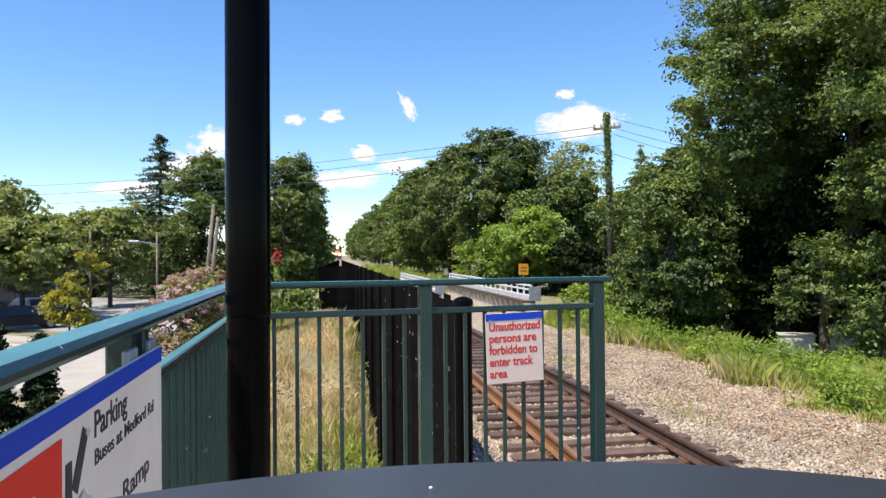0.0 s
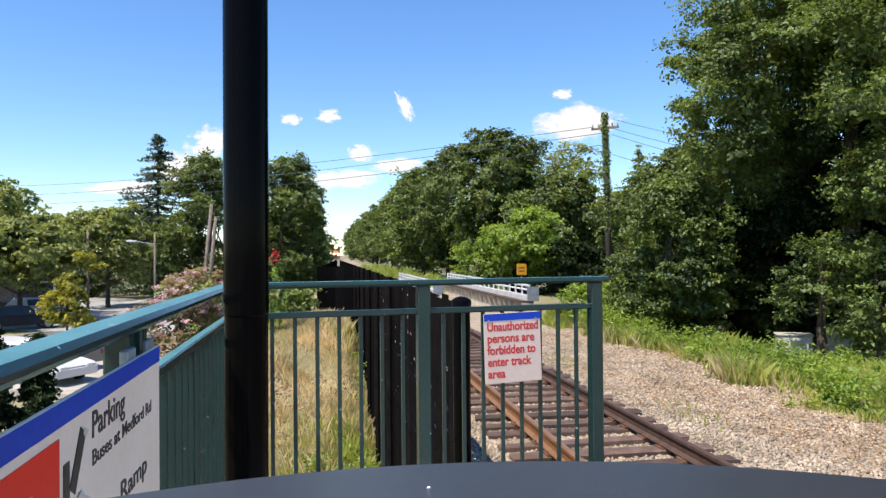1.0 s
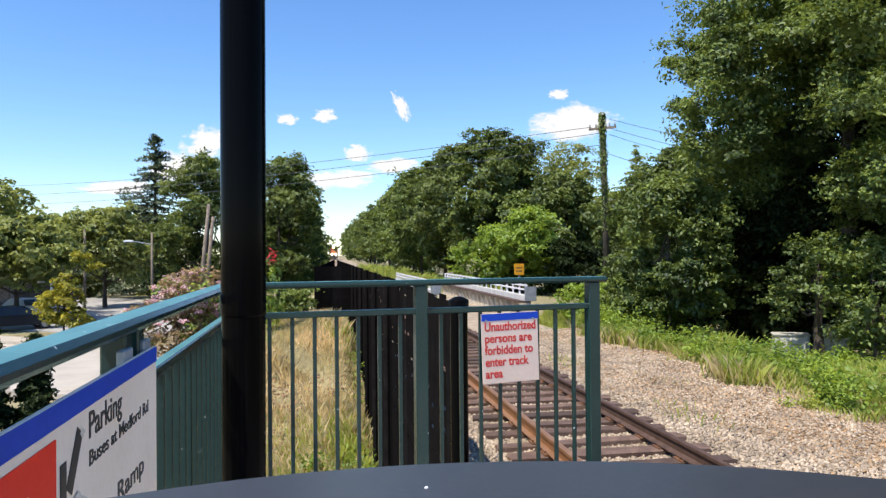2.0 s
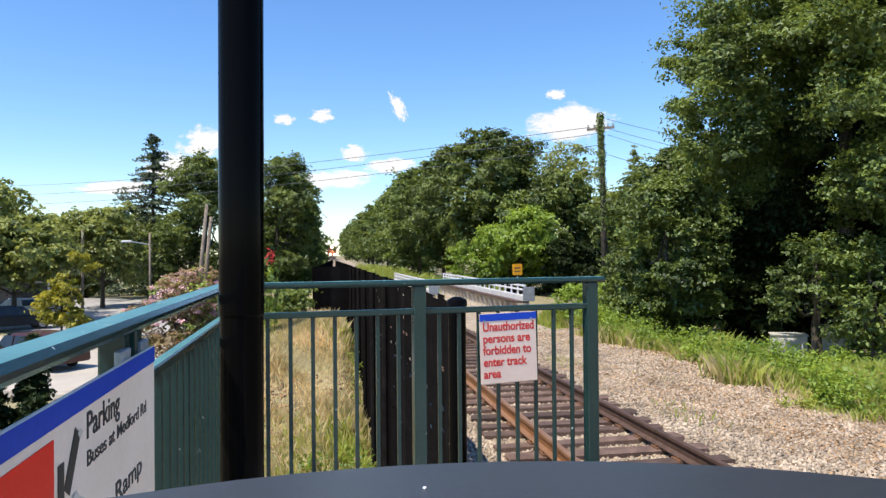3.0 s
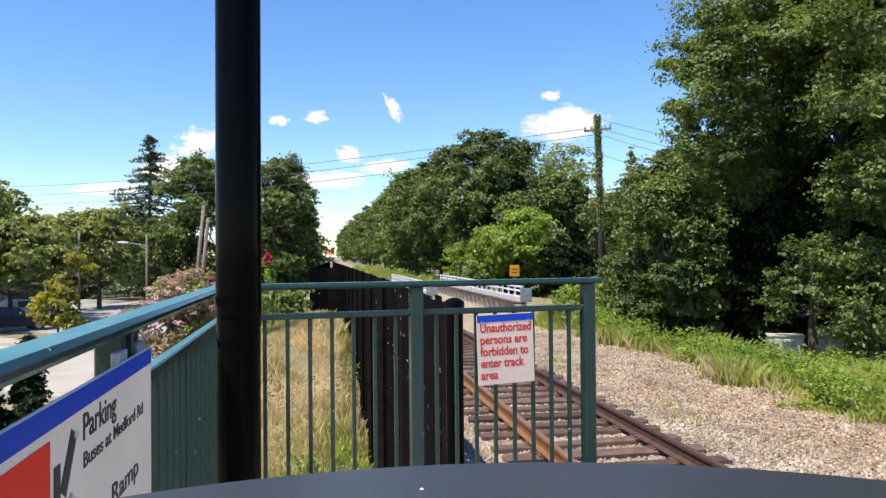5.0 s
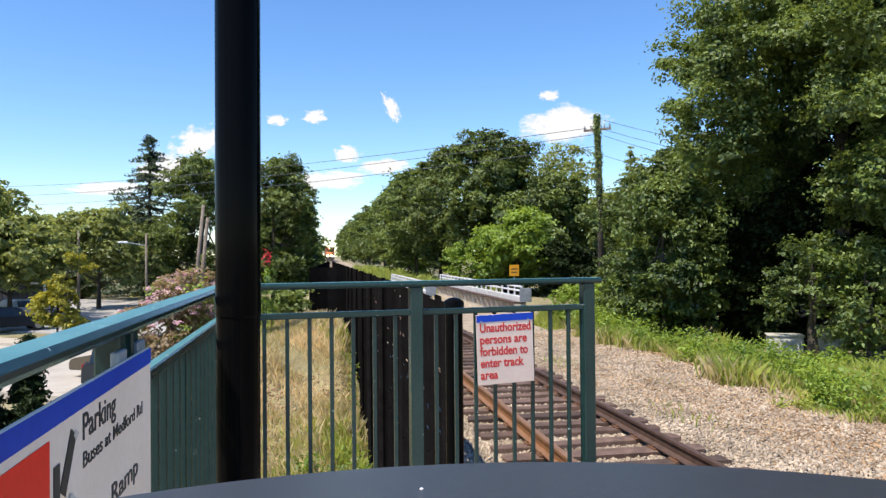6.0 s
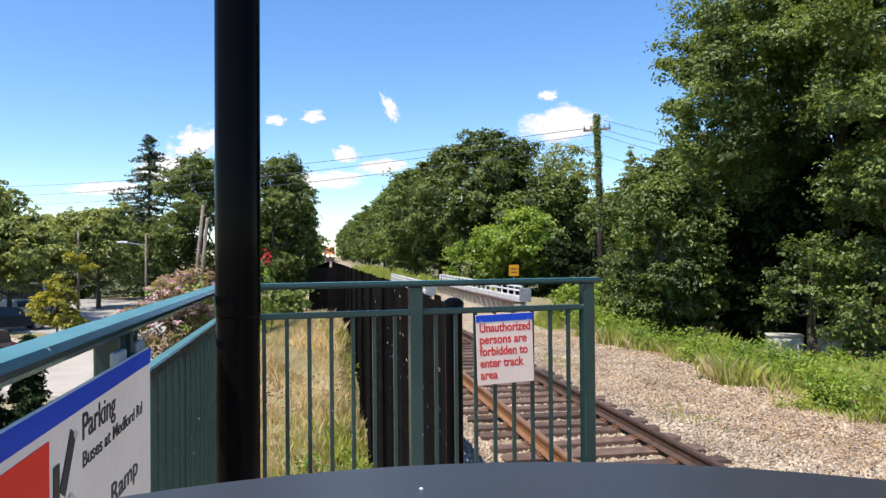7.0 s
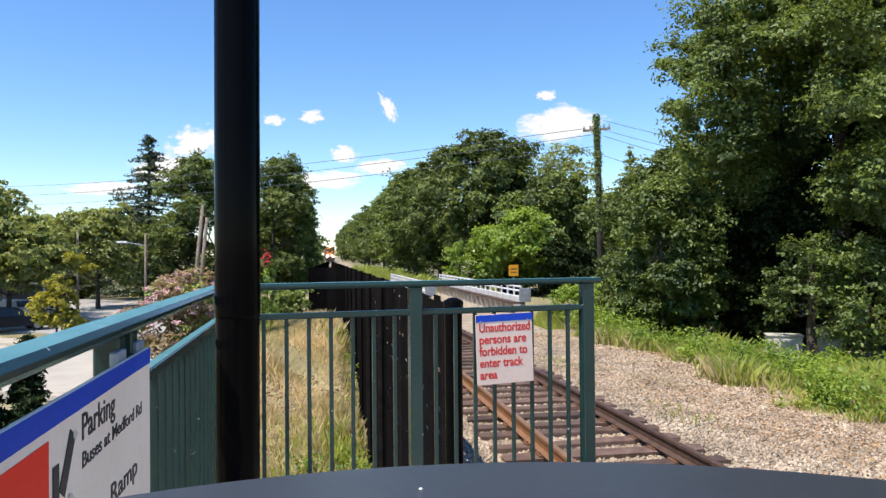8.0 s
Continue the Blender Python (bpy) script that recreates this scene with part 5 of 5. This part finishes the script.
for k, (x, y, turn, colour, label) in enumerate(((-24.5, 50.0, 60, P_WHITE, "white car parked in the car park"), (-28.0, 62.0, 60, P_NAVY, "dark car parked in the car park"), (-18.7, 47.0, 35, P_NAVY, "dark car parked in the shade of the trees"), (-21.5, 56.5, 60, P_SILVER, "silver car parked in the car park"))):
    car("parked_car", label, colour, m=pose(x, y, road_place(x, 0)[0].z + 0.165, 0, 0, turn), group="parked cars")


def build_train():
    """A diesel locomotive with its nose towards own -y, and a car behind it; z = 0 at the rails."""
    loco = thing("locomotive", "orange-red diesel locomotive with bright headlights", "locomotive")
    bm = bmesh.new()
    box(bm, (-1.45, 0.2, 1.0), (1.45, 17, 1.5), bevel=0.05)
    part("underframe", bm, M_LOCO_DARK, loco)
    bm = bmesh.new()
    box(bm, (-1.0, 0.9, 1.5), (1.0, 3.0, 3.3), bevel=0.15)
    part("nose", bm, M_LOCO, loco)
    bm = bmesh.new()
    box(bm, (-1.5, 3.0, 1.5), (1.5, 5.6, 4.6), bevel=0.12)
    cab = part("cab", bm, M_LOCO, loco)
    for x0, x1 in ((-1.2, -0.6), (0.6, 1.2)):
        bm = bmesh.new()
        box(bm, (x0, 2.97, 3.5), (x1, 3.02, 3.95))
        part("windscreen", bm, M_LOCO_DARK, cab)
    bm = bmesh.new()
    box(bm, (-1.1, 5.6, 1.5), (1.1, 16.5, 4.3), bevel=0.1)
    part("hood", bm, M_LOCO, loco)
    bm = bmesh.new()
    box(bm, (-1.4, 0.05, 0.25), (1.4, 0.2, 1.0), bevel=0.04)
    part("pilot", bm, M_LOCO_DARK, loco)
    for y in (2.2, 4.6, 12.2, 14.6):
        for x in (-0.74, 0.74):
            bm = bmesh.new()
            tube(bm, (x - 0.07, y, 0.5), (x + 0.07, y, 0.5), 0.5, 0.5, 20)
            part("wheel", bm, M_LOCO_DARK, loco)
    for x, y, z, r in ((-0.76, 0.0, 1.75, 0.30), (0.76, 0.0, 1.75, 0.30), (0.0, 2.85, 4.45, 0.30)):
        bm = bmesh.new()
        tube(bm, (x, y - 0.02, z), (x, y + 0.25, z), r, r, 16)
        part("headlight", bm, M_LAMP, loco)
    coach = thing("railway_coach", "grey passenger coach behind the locomotive", "railway coach")
    bm = bmesh.new()
    box(bm, (-1.5, 18, 1.0), (1.5, 42, 4.2), bevel=0.2)
    part("body", bm, M_GREY, coach)
    for y in (20, 22.2, 37.8, 40):
        for x in (-0.74, 0.74):
            bm = bmesh.new()
            tube(bm, (x - 0.07, y, 0.46), (x + 0.07, y, 0.46), 0.46, 0.46, 16)
            part("wheel", bm, M_LOCO_DARK, coach)
    return loco, coach


TRAIN = build_train()


# ---- clouds ----
def cloud_matter():
    m = bpy.data.materials.new("glowing_cloud_sheet")
    m.use_nodes = True
    n, l = m.node_tree.nodes, m.node_tree.links
    n.remove(n["Principled BSDF"])
    tc = n.new("ShaderNodeTexCoord")
    ball = n.new("ShaderNodeVectorMath")
    ball.operation = "LENGTH"
    l.new(tc.outputs["Object"], ball.inputs[0])
    rnd = n.new("ShaderNodeObjectInfo")
    tex = n.new("ShaderNodeTexNoise")
    tex.noise_dimensions = "4D"
    tex.inputs["Scale"].default_value, tex.inputs["Detail"].default_value, tex.inputs["Roughness"].default_value = 1.9, 7, 0.62
    big = n.new("ShaderNodeMath")
    big.operation = "MULTIPLY"
    big.inputs[1].default_value = 40.0
    l.new(rnd.outputs["Random"], big.inputs[0])
    l.new(tc.outputs["Object"], tex.inputs["Vector"])
    l.new(big.outputs[0], tex.inputs["W"])
    edge = n.new("ShaderNodeMath")
    edge.operation = "MULTIPLY_ADD"
    edge.inputs[1].default_value = -0.50
    l.new(ball.outputs["Value"], edge.inputs[0])
    l.new(tex.outputs["Fac"], edge.inputs[2])
    ramp = n.new("ShaderNodeMapRange")
    ramp.inputs["From Min"].default_value, ramp.inputs["From Max"].default_value = 0.03, 0.20
    l.new(edge.outputs[0], ramp.inputs["Value"])
    # sunlit white is emitted by the sheet itself, not lit by the sun
    clear, glow, mix = n.new("ShaderNodeBsdfTransparent"), n.new("ShaderNodeEmission"), n.new("ShaderNodeMixShader")
    glow.inputs["Color"].default_value, glow.inputs["Strength"].default_value = (1.0, 0.98, 0.975, 1), 0.68
    l.new(ramp.outputs["Result"], mix.inputs["Fac"])
    l.new(clear.outputs[0], mix.inputs[1]), l.new(glow.outputs[0], mix.inputs[2])
    l.new(mix.outputs[0], n["Material Output"].inputs["Surface"])
    return m


M_CLOUD = cloud_matter()
CLOUDS = []
FAR = 2400.0
for x, z, w, h, tilt in ((0.362, 0.193, 0.054, 0.026, 0), (0.106, 0.211, 0.011, 0.026, 30), (-0.001, 0.196, 0.020, 0.012, 12), (0.043, 0.144, 0.024, 0.015, 5), (0.022, 0.106, 0.050, 0.013, 0), (-0.156, 0.157, 0.034, 0.019, 10), (-0.200, 0.118, 0.036, 0.022, 0), (0.341, 0.236, 0.018, 0.009, 0), (-0.053, 0.190, 0.018, 0.010, 0), (0.097, 0.127, 0.032, 0.010, 0), (-0.272, 0.094, 0.040, 0.010, 0)):
    bm = bmesh.new()
    bmesh.ops.create_grid(bm, x_segments=12, y_segments=12, size=1.35)
    for v in bm.verts:
        v.co.z = 0.25 * math.cos(v.co.x) * math.cos(v.co.y)
    puff = new("cloud", mesh_of("cloud", bm, M_CLOUD, True))
    grow = 1.2 if w > 0.03 else 0.9
    puff.scale = (grow * w * FAR, grow * h * FAR, 0.02 * FAR)
    tagged(puff, "small white fair-weather cloud drifting in the sky", "cloud", "clouds", "structure")
    CLOUDS.append((puff, x, z, tilt))


def motions():
    for c, lane, x0, t0, speed in CARS:
        rows, x = [], None
        for k in range(33):
            t = k * 0.25
            x = x0 + speed * (t - t0)
            p, turn = road_place(x, lane)
            rows.append((t, pose(p.x, p.y, p.z, 0, 0, turn + (180 if speed < 0 else 0))))
        walk(c, rows)
    for stock in TRAIN:
        walk(stock, [(t, pose(MIDDLE, 276 - 7.0 * t, grade(276 - 7.0 * t))) for t in (0.0, 2.0, 4.0, 6.0, 8.0)])
    for puff, x, z, tilt in CLOUDS:
        start = look((x * FAR, FAR, CAM_Z + z * FAR), (0, 0, CAM_Z))
        rows = []
        for t in (0.0, 4.0, 8.0):
            m = start @ pose(0, 0, 0, 0, 0, -tilt)
            m = Matrix.Translation((-4.2 * (t - 4.0), 0, 0)) @ m
            rows.append((t, m))
        walk(puff, rows)


motions()
